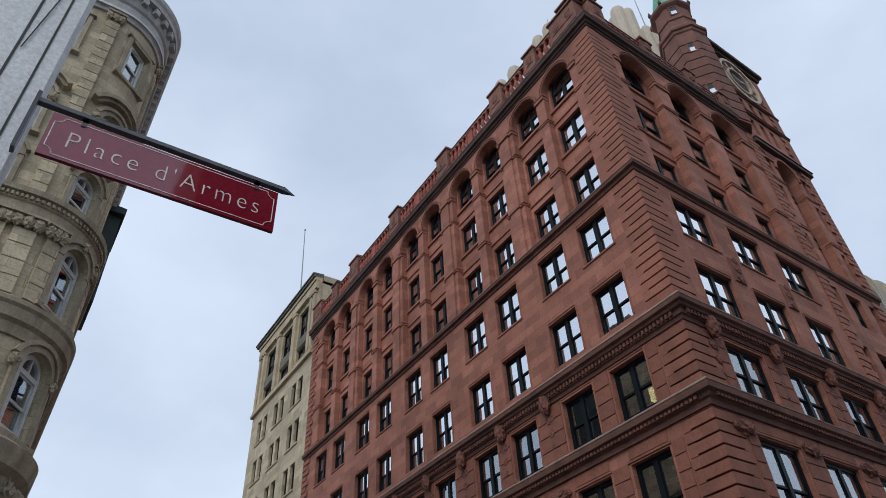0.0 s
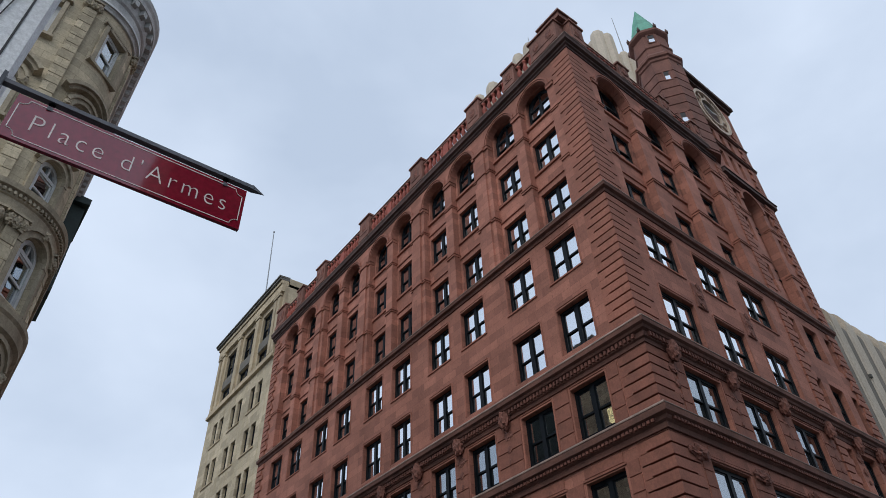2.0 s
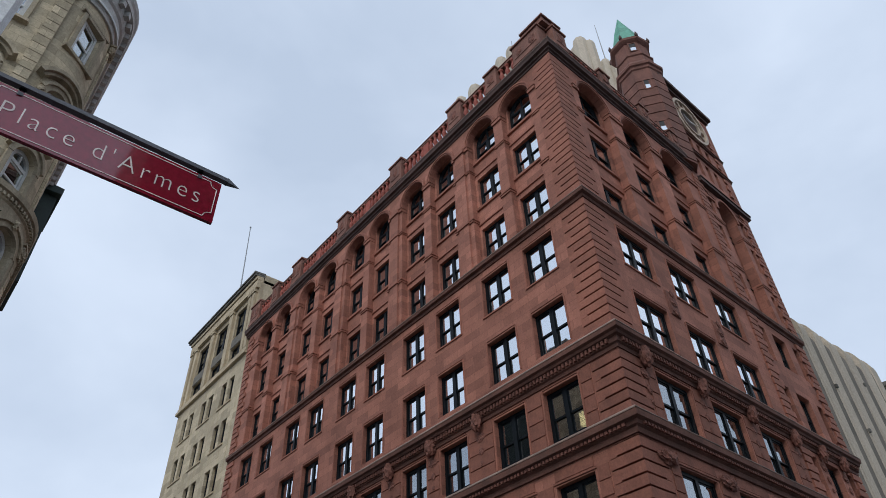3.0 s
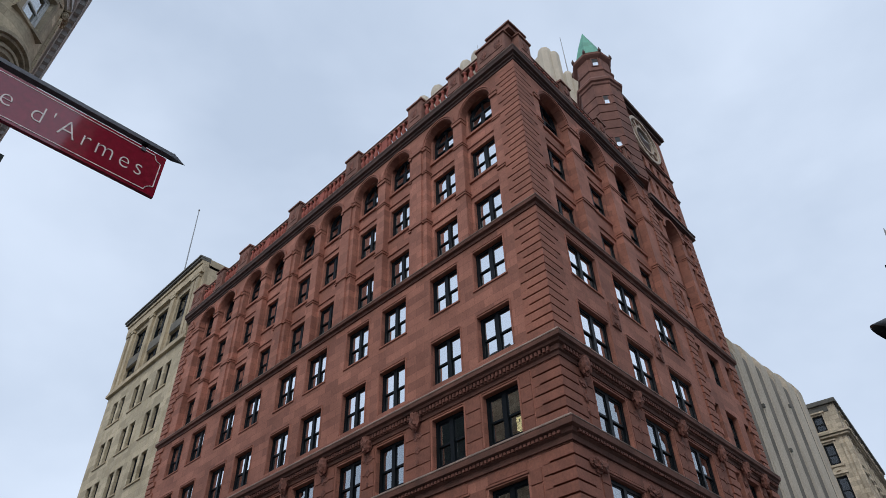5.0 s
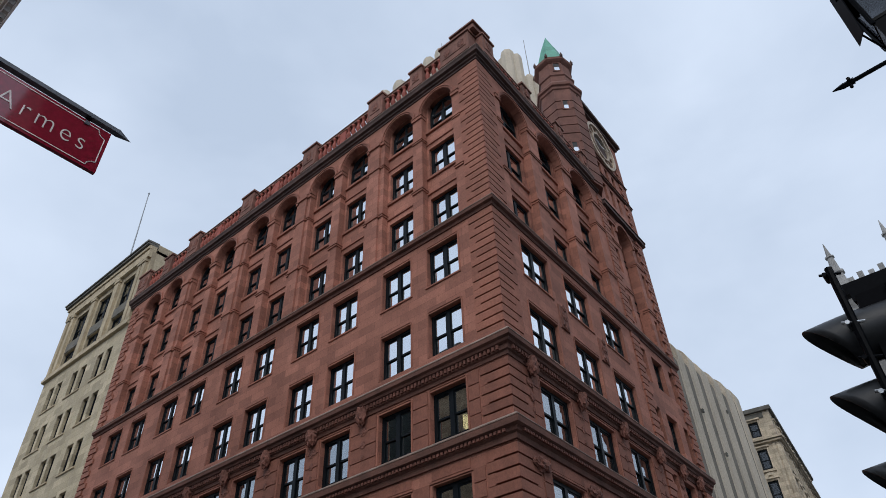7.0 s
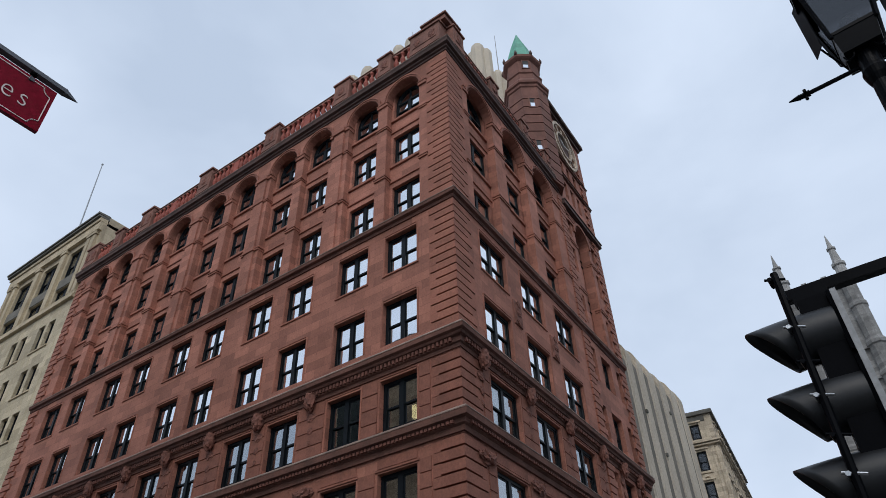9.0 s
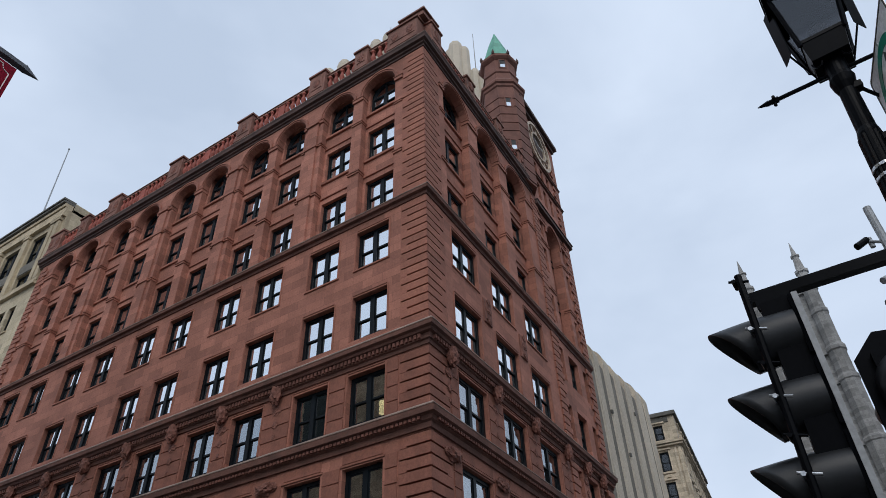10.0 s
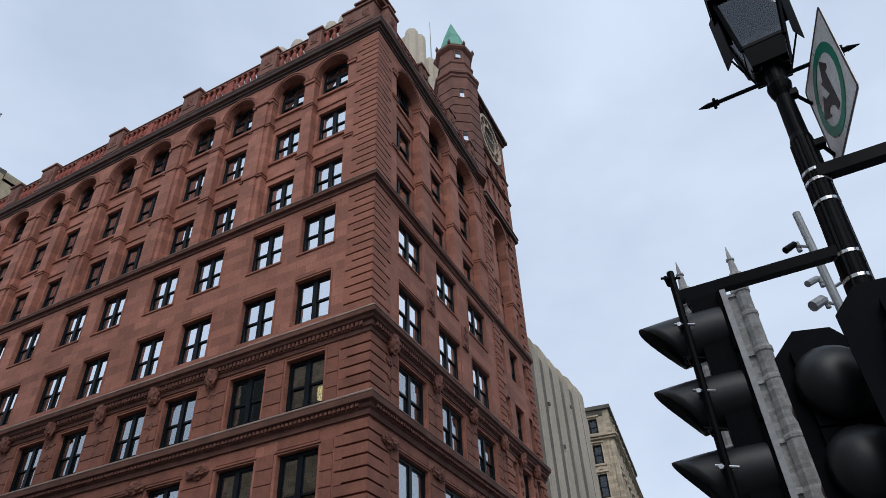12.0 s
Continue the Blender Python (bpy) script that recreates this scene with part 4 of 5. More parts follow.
PIERS = [(21.7, 22.7, 29.0), (24.0, 25.1, 29.2), (26.3, 27.5, 29.7), (28.8, 30.1, 30.1), (31.5, 32.9, 30.2), (34.4, 35.9, 30.5), (37.5, 39.2, 31.0), (40.0, 41.2, 31.2)]
for u0, u1, top in PIERS:
    part("pier", rounded_pier(frame_f, u0, u1, 0.0, -3.0, top, 1.5), M_FLUTE, flute)
# shallow bays, coloured dark for the shade of deeper recesses
for (_, u0, top), (u1, _, _) in zip(PIERS, PIERS[1:]):
    part("recess", rounded_pier(frame_f, u0 - 0.002, u1 + 0.002, -0.06, -3.0, top - 0.75, 1.4), M_STRIP, flute)
    part("fillet", rounded_pier(frame_f, u1 - 0.3, u1 - 0.002, -0.03, -3.0, top - 0.3, 1.45), M_FLUTE, flute)
g = Geo(frame_f)
g.box(21.7, 41.2, -22.0, -3.0, 0, 28.5)
part("body", g, M_FLUTE, flute)
for zz, u in ((24.0, 28.4), (21.5, 31.2), (26.5, 35.4)):
    g = Geo(frame_f)
    g.box(u, u + 0.25, -0.3, 0.12, zz, zz + 0.25)
    part("wall_lamp", g, M_PALECAP, flute)
for x, y, top, r in ((-34.9, 26.6, 89.4, 1.1), (-33.2, 28.2, 92.0, 1.2), (-29.7, 31.4, 98.4, 1.1), (-28.0, 32.6, 100.5, 1.2), (-18.0, 34.9, 90.5, 0.9), (-17.0, 34.9, 91.7, 1.15), (-16.0, 35.6, 90.5, 0.9), (-14.8, 36.3, 85.0, 0.75), (-13.6, 36.9, 84.4, 0.9)):
    g = Geo()
    g.lathe([(r, 55.0), (r, top - 1.3 * r), (r * 0.82, top - 0.35 * r), (r * 0.6, top - 0.05 * r), (r * 0.2, top)], 8, x, y, 10)
    part("upper_pier", g, M_FLUTE, flute)
g = Geo()
g.box(-36.0, -12.9, 37.2, 50.0, 30.0, 76.0)
part("upper_body", g, M_FLUTE, flute)
for x, y, z0, z1 in ((-14.7, 36.6, 84.0, 94.5), (-28.6, 33.6, 98.0, 104.5)):
    a = thing("roof_aerial", "thin grey aerial on the stone tower top", "aerial", (x, y, z0), "roof aerials")
    g = Geo()
    g.tube((x, y, z0), (x, y, z1), 0.09, 6, 0.04)
    part("rod", g, M_MAST, a)
    g = Geo()
    g.lathe([(0.16, z0), (0.16, z0 + 0.5), (0.08, z0 + 0.7)], 8, x, y)
    part("base", g, M_MAST, a)

# ---- beige building farther along the square ----
far = thing("beige_building", "weathered beige stone building with deep cornices and tall sash windows", "building")
fx, fy = -6.4, 68.2
FC, FS = math.cos(radians(8)), math.sin(radians(8))
frame_s = lambda u, d, z: (fx - u * FC + d * FS, fy - u * FS - d * FC, z)
frame_e = lambda u, d, z: (fx + d * FC - u * FS, fy + d * FS + u * FC, z)
wins = [(36.9, 38.9), (32.8, 35.3), (28.4, 31.4), (24.2, 27.0)]
g = Geo(frame_s)
g.wall([0, 16], [0, 40.2], [(c - 0.6, c + 0.6, z0, z1) for c in (2.3, 6.2, 10.0) for z0, z1 in wins], -0.5, 0.0)
part("front_wall", g, M_FARSTONE, far)
g = Geo(frame_e)
COLS_F = [2.2 + 3.1 * k for k in range(9)]
g.wall([0.5, 30], [0, 40.2], [(c - 0.6, c + 0.6, z0, z1) for c in COLS_F for z0, z1 in wins], -0.5, 0.0)
part("side_wall", g, M_FARSTONE, far)
for f, cols, ln in ((frame_s, (2.3, 6.2, 10.0), 16), (frame_e, COLS_F, 30)):
    for c in cols:
        for k, (z0, z1) in enumerate(wins):
            add_window(far, f, c, -0.25, z0, 1.18, z1 - z0 - 0.02, glass=M_FARGLASS, two=False)
            g = Geo(f)
            g.box(c - 0.8, c - 0.6, 0, 0.1, z0 - 0.1, z1 + 0.2, 0.02)
            g.box(c + 0.6, c + 0.8, 0, 0.1, z0 - 0.1, z1 + 0.2, 0.02)
            g.box(c - 0.95, c + 0.95, 0, 0.22, z1 + 0.2, z1 + 0.45, 0.03)
            g.box(c - 0.9, c + 0.9, 0, 0.2, z0 - 0.35, z0 - 0.1, 0.03)
            if k == 1:
                g.arch_ring(c, z0 - 1.15, 0.4, 0.75, 0, 0.15, 8)
            part("window_surround", g, M_FARSTONE, far)
    for z, out, hh in ((40.0, 0.35, 0.6), (36.2, 0.6, 0.35), (35.9, 0.4, 0.3), (27.7, 0.7, 0.4)):
        g = Geo(f)
        g.box(-out if f is frame_s else 0, ln, 0.0, out, z, z + hh, 0.05)
        part("belt_course", g, M_FARSTONE if z < 39 else M_PALECAP, far)
    for u in [0.25, 0.75] + [c + 1.3 for c in cols]:
        g = Geo(f)
        g.box(u - 0.18, u + 0.18, 0.0, 0.14, 28.2, 35.7, 0.03)
        part("pilaster", g, M_FARSTONE, far)
g = Geo(frame_s)
g.box(0.5, 16, -29.5, -0.5, 40.0, 40.3)
part("roof", g, M_PALECAP, far)
# one near-black sheet gives the windows their dark depth
g = Geo(frame_s)
g.box(0.8, 15.5, -3.1, -3.0, 5, 40)
part("interior", g, M_ROOM, far)
g = Geo(frame_s)
g.box(0.8, 3.2, 0.02, 0.09, 39.2, 39.9, 0.02)
part("frieze_carving", g, M_PALECAP, far)

# ---- church tower across the square ----
church = thing("church_tower", "grey stone Gothic church tower with corner turrets and pinnacles", "church tower")
kx, ky, hw = 10.9, 88.3, 4.15
g = Geo()
g.box(kx - hw, kx + hw, ky - hw, ky + hw, 0, 61.0)
part("body", g, M_CHURCH, church)
for z, o, h in ((60.2, 0.35, 0.5), (49.6, 0.4, 0.6), (45.0, 0.35, 0.5), (36.0, 0.4, 0.6), (29.0, 0.6, 0.8)):
    g = Geo()
    g.box(kx - hw - o, kx + hw + o, ky - hw - o, ky + hw + o, z, z + h)
    part("belt_course", g, M_CHURCHTRIM, church)
for sx in (-1, 1):
    for sy in (-1, 1):
        cx, cy = kx + sx * hw, ky + sy * hw
        g = Geo()
        out = [(1.7, 0), (1.7, 29), (1.5, 29.6), (1.5, 36), (1.65, 36.2), (1.65, 36.6), (1.35, 37), (1.35, 45), (1.5, 45.2), (1.5, 45.6), (1.25, 46), (1.25, 49.6), (1.45, 49.8), (1.45, 50.3), (1.15, 50.8), (1.15, 56), (1.3, 56.2), (1.3, 56.6), (1.1, 57), (1.1, 60.4), (1.3, 60.6), (1.3, 61.2), (1.0, 61.4)]
        g.lathe(out, 8, cx, cy, 22.5)
        t = part("corner_turret", g, M_CHURCH, church)
        g = Geo()
        g.lathe([(0.95, 61.4), (0.8, 63.6), (1.05, 63.8), (1.05, 64.2), (0.72, 64.4), (0.5, 66.8), (0.7, 66.95), (0.7, 67.2), (0.42, 67.35), (0.05, 69.9)], 8, cx, cy, 22.5)
        part("pinnacle", g, M_CHURCHTRIM, t)
for k in range(5):
    for side in ("s", "e", "w"):
        u = -2.9 + 1.45 * k
        g = Geo()
        if side == "s":
            g.box(kx + u - 0.4, kx + u + 0.4, ky - hw - 0.1, ky - hw + 0.4, 61.0, 62.5 + 0.4 * (k % 2))
        else:
            x = kx + (hw - 0.3 if side == "e" else -hw - 0.1)
            g.box(x, x + 0.4, ky + u - 0.4, ky + u + 0.4, 61.0, 62.5 + 0.4 * (k % 2))
        part("merlon", g, M_CHURCHTRIM, church)
for zc, zt, w in ((51.2, 58.8, 1.5), (37.6, 43.8, 1.3), (30.5, 35.0, 1.2)):
    g = Geo(lambda u, d, z: (kx + u, ky - hw - d, z))
    g.box(-w - 0.35, -w, 0.0, 0.25, zc, zt - w)
    g.box(w, w + 0.35, 0.0, 0.25, zc, zt - w)
    g.arch_ring(0, zt - w, w, w + 0.35, 0.0, 0.25, 12)
    o = part("belfry_opening", g, M_CHURCHTRIM, church)
    # dark sheet on the solid wall, painted shade of a hollow opening
    g = Geo(lambda u, d, z: (kx + u, ky - hw - d, z))
    g.box(-w, w, 0.0, 0.03, zc, zt - 0.5)
    part("shade", g, M_PALECAP, o)
    n = int((zt - zc - 0.6) / 0.6)
    for k in range(n):
        g = Geo(lambda u, d, z: (kx + u, ky - hw - d, z))
        g.prism(-w, w, [(0.03, zc + 0.6 * k + 0.3), (0.2, zc + 0.6 * k + 0.1), (0.2, zc + 0.6 * k + 0.2), (0.03, zc + 0.6 * k + 0.42)])
        part("louvre", g, M_CHURCHTRIM, o)

# ---- buff sandstone building with a rounded corner ----
stone = thing("corner_building", "buff sandstone building with a rounded corner and grey modillion cornice", "building")
SX, SY, SR = -10.0, -22.0, 2.25
ARC = SR * math.pi / 2


def frame_c(u, d, z):
    """Flat side street front below zero, the round corner, then the street front."""
    if u <= 0:
        return (SX + SR + d, SY + u, z)
    if u < ARC:
        a = u / SR
        return (SX + (SR + d) * math.cos(a), SY + (SR + d) * math.sin(a), z)
    return (SX - (u - ARC), SY + SR + d, z)


CUTS = [-14.0, -6.0] + [-3.0 + 0.5 * k for k in range(6)] + [ARC * k / 14 for k in range(15)] + [ARC + 8, ARC + 17]


def sweep(geo, outline, u0=-14.0, u1=ARC + 17):
    """A moulding of (outward, height) pairs that follows the front."""
    us = [u0] + [u for u in CUTS if u0 < u < u1] + [u1]
    geo.f = frame_c
    rings = [geo.at(*[(u, d, z) for d, z in outline]) for u in us]
    n = len(outline)
    for a, b in zip(rings, rings[1:]):
        for k in range(n):
            geo.p.append([a[k], a[(k + 1) % n], b[(k + 1) % n], b[k]])
    geo.p += [rings[0][::-1], rings[-1]]


WIN_U = [-4.2, -1.45, 1.55]
LEVELS = [(26.1, 28.3, 0.55, False), (21.2, 23.6, 0.55, True), (18.35, 20.4, 0.55, True), (14.5, 17.0, 0.58, True), (10.5, 13.0, 0.6, True)]
for z0, z1, zs in ((18.2, 29.6, LEVELS[:3]), (0.0, 18.2, LEVELS[3:])):
    g = Geo(frame_c)
    d = 0.0 if z0 > 1 else 0.28
    hl = []
    for b0, b1, hwid, ar in zs:
        for u in WIN_U:
            uu = u + (0.42 if d and u > 0 else 0.0)
            hl.append((uu - hwid, uu + hwid, b0, b1 + (0.0 if not ar else 0.0)))
    g.wall(CUTS, [z0, z1], hl, d - 0.45, d)
    for (a0, a1, b0, b1), ar in zip(hl, [l[3] for l in zs for _ in WIN_U]):
        if ar:
            g.spandrel(a0, a1, b1 - (a1 - a0) / 2, b1, d - 0.45, d, 8)
    part("wall", g, M_SAND, stone)
    for (a0, a1, b0, b1), ar in zip(hl, [l[3] for l in zs for _ in WIN_U]):
        w = add_window(stone, frame_c, (a0 + a1) / 2, d - 0.22, b0, a1 - a0 - 0.04, b1 - b0 - 0.02, arched=ar, glass=M_CLEAR, two=False, mat=M_WHITE)
        c = (a0 + a1) / 2
        g = Geo(frame_c)
        for s in (-1, 1):
            e0, e1 = sorted((c + s * (a1 - a0) / 2, c + s * ((a1 - a0) / 2 + 0.2)))
            g.box(e0, e1, d, d + 0.12, b0 - 0.05, b1 - ((a1 - a0) / 2 if ar else -0.2), 0.02)
        r = (a1 - a0) / 2
        if ar:
            g.arch_ring(c, b1 - r, r, r + 0.2, d, d + 0.14, 10)
            g.arch_ring(c, b1 - r, r + 0.2, r + 0.34, d, d + 0.22, 10, 15, 165)
        else:
            g.box(c - r, c + r, d, d + 0.12, b1, b1 + 0.2, 0.02)
            g.box(c - r - 0.3, c + r + 0.3, d, d + 0.2, b1 + 0.2, b1 + 0.36, 0.03)
        g.box(c - r - 0.3, c + r + 0.3, d, d + 0.24, b0 - 0.25, b0 - 0.05, 0.03)
        part("window_surround", g, M_SANDTRIM, stone)
        if 21 < b0 < 22:
            g = Geo(frame_c)
            g.arch_ring(c, b1 - 0.45, 1.15, 1.32, 0.0, 0.42, 10, 30, 150)
            g.arch_ring(c, b1 - 0.45, 1.02, 1.15, 0.0, 0.28, 10, 30, 150)
            part("pediment", g, M_SANDTRIM, stone, "curved stone window pediment")
        if b0 < 18 or 21 < b0 < 22:
            for s in ((-1, 1) if b0 < 14 or b0 > 20 else (0,)):
                q = placed("carving", lump("carving", M_SANDTRIM, 0.16, 0.16, 0.2, c + b0 + s), stone, flat_frame(frame_c, c + s * (r + 0.2), d + 0.12, b1 - (r if s else -0.25)))
# pilasters
for u, w, z0, z1, d in ((0.05, 0.5, 18.4, 29.3, 0.0), (-2.95, 0.5, 18.4, 29.3, 0.0), (3.3, 0.5, 18.4, 29.3, 0.0), (-0.5, 0.42, 14.3, 17.2, 0.28), (0.22, 0.6, 14.3, 17.2, 0.28), (1.0, 0.42, 14.3, 17.2, 0.28), (2.95, 0.35, 14.3, 17.2, 0.28)):
    g = Geo(frame_c)
    n = int((z1 - z0 - 0.5) / 0.52)
    g.box(u - w / 2 + 0.01, u + w / 2 - 0.01, d, d + 0.1, z0, z1 - 0.5)
    ob = part("pilaster", g, M_SANDTRIM, stone)
    for k in range(n):
        zz = z0 + (z1 - z0 - 0.5) * k / n
        g = Geo(frame_c)
        g.box(u - w / 2, u + w / 2, d + 0.02, d + 0.125, zz, zz + (z1 - z0 - 0.5) / n - 0.025, 0.01)
        part("block", g, M_SAND, ob)
    for s in (-0.28, 0.0, 0.28):
        placed("capital", lump("capital", M_SANDTRIM, 0.17, 0.16, 0.24, u + s), ob, flat_frame(frame_c, u + s * w * 1.6, d + 0.14, z1 - 0.28))
    g = Geo(frame_c)
    g.box(u - w / 2 - 0.12, u + w / 2 + 0.12, d, d + 0.3, z1 - 0.08, z1 + 0.05, 0.02)
    part("abacus", g, M_SANDTRIM, ob)
# belts
g = Geo()
sweep(g, [(0, 17.25), (0.34, 17.25), (0.36, 17.7), (0.42, 17.75), (0.42, 17.95), (0.55, 18.0), (0.58, 18.2), (0.3, 18.34), (0, 18.36)])
part("dentil_belt", g, M_SANDTRIM, stone)
g = Geo(frame_c)
for k in range(130):
    u = -6 + 0.14 * k
    g.box(u, u + 0.075, 0.38, 0.5, 17.8, 17.93)
part("dentil_course", g, M_SANDTRIM, stone, kind="stuff")
g = Geo()
sweep(g, [(0, 13.05), (0.36, 13.05), (0.4, 13.4), (0.52, 13.5), (0.55, 13.85), (0.62, 13.95), (0.62, 14.1), (0.4, 14.25), (0, 14.3)])
part("belt_course", g, M_SANDTRIM, stone)
g = Geo()
sweep(g, [(0, 8.6), (0.36, 8.6), (0.4, 9.3), (0.6, 9.5), (0.68, 9.9), (0.7, 10.05), (0.4, 10.25), (0, 10.3)])
part("belt_course", g, M_SANDTRIM, stone)
for u in (0.3, 0.9, 1.6, 2.3, 2.9):
    placed("carving", lump("carving", M_SANDTRIM, 0.3, 0.2, 0.32, u + 9, 0.5), stone, flat_frame(frame_c, u, 0.42, 8.95))
# cornice
g = Geo()
sweep(g, [(-0.3, 29.3), (0.1, 29.3), (0.12, 29.45), (0.16, 29.5), (0.16, 30.2), (0.26, 30.3), (0.3, 30.5), (0.3, 30.9), (0.56, 30.95), (0.58, 31.2), (0.66, 31.35), (0.68, 31.6), (0.4, 31.8), (-0.3, 31.8)])
part("cornice", g, M_CORNICE, stone, "grey painted cornice with square modillions")
g = Geo()
sweep(g, [(0.17, 29.55), (0.24, 29.55), (0.24, 29.68), (0.17, 29.68)])
part("cornice_fillet", g, M_WHITE, stone)
for k in range(50):
    u = -5.6 + 0.52 * k
    g = Geo(frame_c)
    g.box(u, u + 0.24, 0.3, 0.53, 30.55, 30.93, 0.02)
    part("modillion", g, M_CORNICE, stone)
g = Geo(frame_c)
us = CUTS
top = g.at(*[(u, -0.2, 31.7) for u in us], (ARC + 17, -14, 31.7), (ARC + 1, -14, 31.7), (-14, -14, 31.7))
g.p.append(top)
part("roof", g, M_PALECAP, stone)
g = Geo()
g.box(-22.5, -18.5, -32, -20.4, 31.7, 33.9)
part("roof_house", g, M_OPP, stone)
g = Geo()
g.box(-26.9, -14, -34.2, -34, 0, 31.6)
g.box(-27.0, -26.7, -34, -19.8, 0, 31.6)
g.box(-8.6, -8.4, -36, -34.3, 0, 31.6)
part("back_wall", g, M_SAND, stone)
# near-black sheets behind the windows, room shade as colour
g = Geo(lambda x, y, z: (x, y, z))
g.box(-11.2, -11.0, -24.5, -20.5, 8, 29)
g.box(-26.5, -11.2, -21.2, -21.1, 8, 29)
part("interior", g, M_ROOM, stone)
oriel = part("oriel", (lambda q: (q.box(-25.5, -22.0, -19.7, -18.75, 24.0, 30.2, 0.08), q.box(-25.8, -21.7, -19.7, -18.6, 30.2, 30.75, 0.05), q)[2])(Geo()), M_DARKGREEN, stone, "dark green metal oriel bay")

# ---- grey painted pier that carries the sign ----
grey = thing("painted_pier", "light grey painted street pier with dark vertical joints", "pier", (9.8, -21.5, 0))
WX, WY = 9.92, -20.37
g = Geo()
g.box(WX - 0.22, WX, WY - 2.6, WY, 0, 8.5)
part("shaft", g, M_GREYWALL, grey)
g = Geo()
g.box(WX - 0.3, WX + 0.06, WY - 2.7, WY + 0.06, 8.5, 8.8, 0.0)
part("cap", g, M_GREYWALL, grey)
for y, w in ((WY - 0.075, 0.012), (WY - 0.215, 0.014), (WY - 0.62, 0.012)):
    g = Geo()
    g.box(WX, WX + 0.004, y - w, y, 0, 8.5)
    part("joint", g, M_JOINT, grey)
g = Geo()
g.tube((WX + 0.008, WY - 0.10, 6.3), (WX + 0.008, WY - 0.20, 5.25), 0.004, 6)
part("cable", g, M_JOINT, grey)

# ---- unseen grey block added behind the pier to close off light there ----
block = thing("unseen_grey_block", "unseen low grey block added behind the painted pier", "building")
g = Geo()
g.box(4.6, 9.66, -45.0, WY - 2.62, 0, 15.0)
part("body", g, M_OPP, block)
g = Geo()
g.box(4.4, 9.9, WY - 2.62, WY - 2.2, 14.0, 15.3)
part("cornice", g, M_OPP, block)

# ---- offices across the square, behind the camera ----
opp = thing("opposite_office", "dark stone office building across the street", "building")
g = Geo()
g.box(45, 62, -14.6, 22, 0, 50)
part("body", g, M_OPP, opp)
for k in range(9):
    g = Geo()
    g.box(44.7, 45, -14.6, 22, 6 + 5 * k, 6.5 + 5 * k, 0.02)
    part("belt_course", g, M_OPP, opp)

# ---- hanging sign ----
sign = thing("hanging_sign", "maroon enamel hanging sign with pale lettering on an iron bracket", "sign", (10.0, WY, 4.6))
S0, S1, SB, ST, SXP = -20.26, -18.95, 4.425, 4.752, 10.0
g = Geo()
g.box(SXP - 0.012, SXP + 0.012, S0, S1, SB, ST)
part("panel", g, M_SIGN, sign)


def strip(pts, w):
    """A flat painted line on the panel through points (along, up)."""
    g = Geo(lambda y, x, z: (SXP + 0.0125 + x, y, z))
    for (a, b), (c, d) in zip(pts, pts[1:]):
        dx, dz = c - a, d - b
        ln = math.hypot(dx, dz)
        nx, nz = -dz / ln * w / 2, dx / ln * w / 2
        ex, ez = dx / ln * w / 2, dz / ln * w / 2
        i = g.at((a - ex + nx, 0, b - ez + nz), (c + ex + nx, 0, d + ez + nz), (c + ex - nx, 0, d + ez - nz), (a - ex - nx, 0, b - ez - nz), (a - ex + nx, 0.002, b - ez + nz), (c + ex + nx, 0.002, d + ez + nz), (c + ex - nx, 0.002, d + ez - nz), (a - ex - nx, 0.002, b - ez - nz))
        for q in ((0, 1, 2, 3), (7, 6, 5, 4), (0, 4, 5, 1), (1, 5, 6, 2), (2, 6, 7, 3), (3, 7, 4, 0)):
            g.p.append([i[k] for k in q])
    return g


e, nt_ = 0.022, 0.045
y0, y1, z0, z1 = S0 + e, S1 - e, SB + e, ST - e
outline = []
for cy, cz, a0 in ((y0, z0, 90), (y1, z0, 180), (y1, z1, 270), (y0, z1, 360)):
    arc = [(cy + nt_ * math.cos(radians(a0 - 15 * k)), cz + nt_ * math.sin(radians(a0 - 15 * k))) for k in range(7)]
    outline += arc
outline.append(outline[0])
part("border", strip(outline, 0.005), M_LETTER, sign)


def font_mesh(text, size):
    """Built-in font letters as a thin raised mesh."""
    cu = bpy.data.curves.new("letter", "FONT")
    cu.body, cu.size, cu.extrude = text, size, 0.001
    cu.space_character = 1.28
    cu.resolution_u = 6
    cu.offset = -0.0032
    ob = new("letter", cu)
    me = bpy.data.meshes.new_from_object(ob.evaluated_get(bpy.context.evaluated_depsgraph_get()))
    bpy.data.objects.remove(ob)
    return me


def lettering(text, size, m, mat, parent, stretch):
    """Each letter a part, set where it falls in the line, the line drawn out to a length."""
    ends = [max(v.co.x for v in font_mesh(text[:k + 1].rstrip(), size).vertices) for k in range(len(text))]
    first = min(v.co.x for v in font_mesh(text, size).vertices)
    for ch, end in zip(text, ends):
        if ch == " ":
            continue
        me = font_mesh(ch, size)
        shift = end - max(v.co.x for v in me.vertices)
        for v in me.vertices:
            v.co.x = (v.co.x + shift - first) / (ends[-1] - first) * stretch
        me.transform(m)
        me.materials.clear()
        me.materials.append(mat)
        part("letter", me, mat, parent)


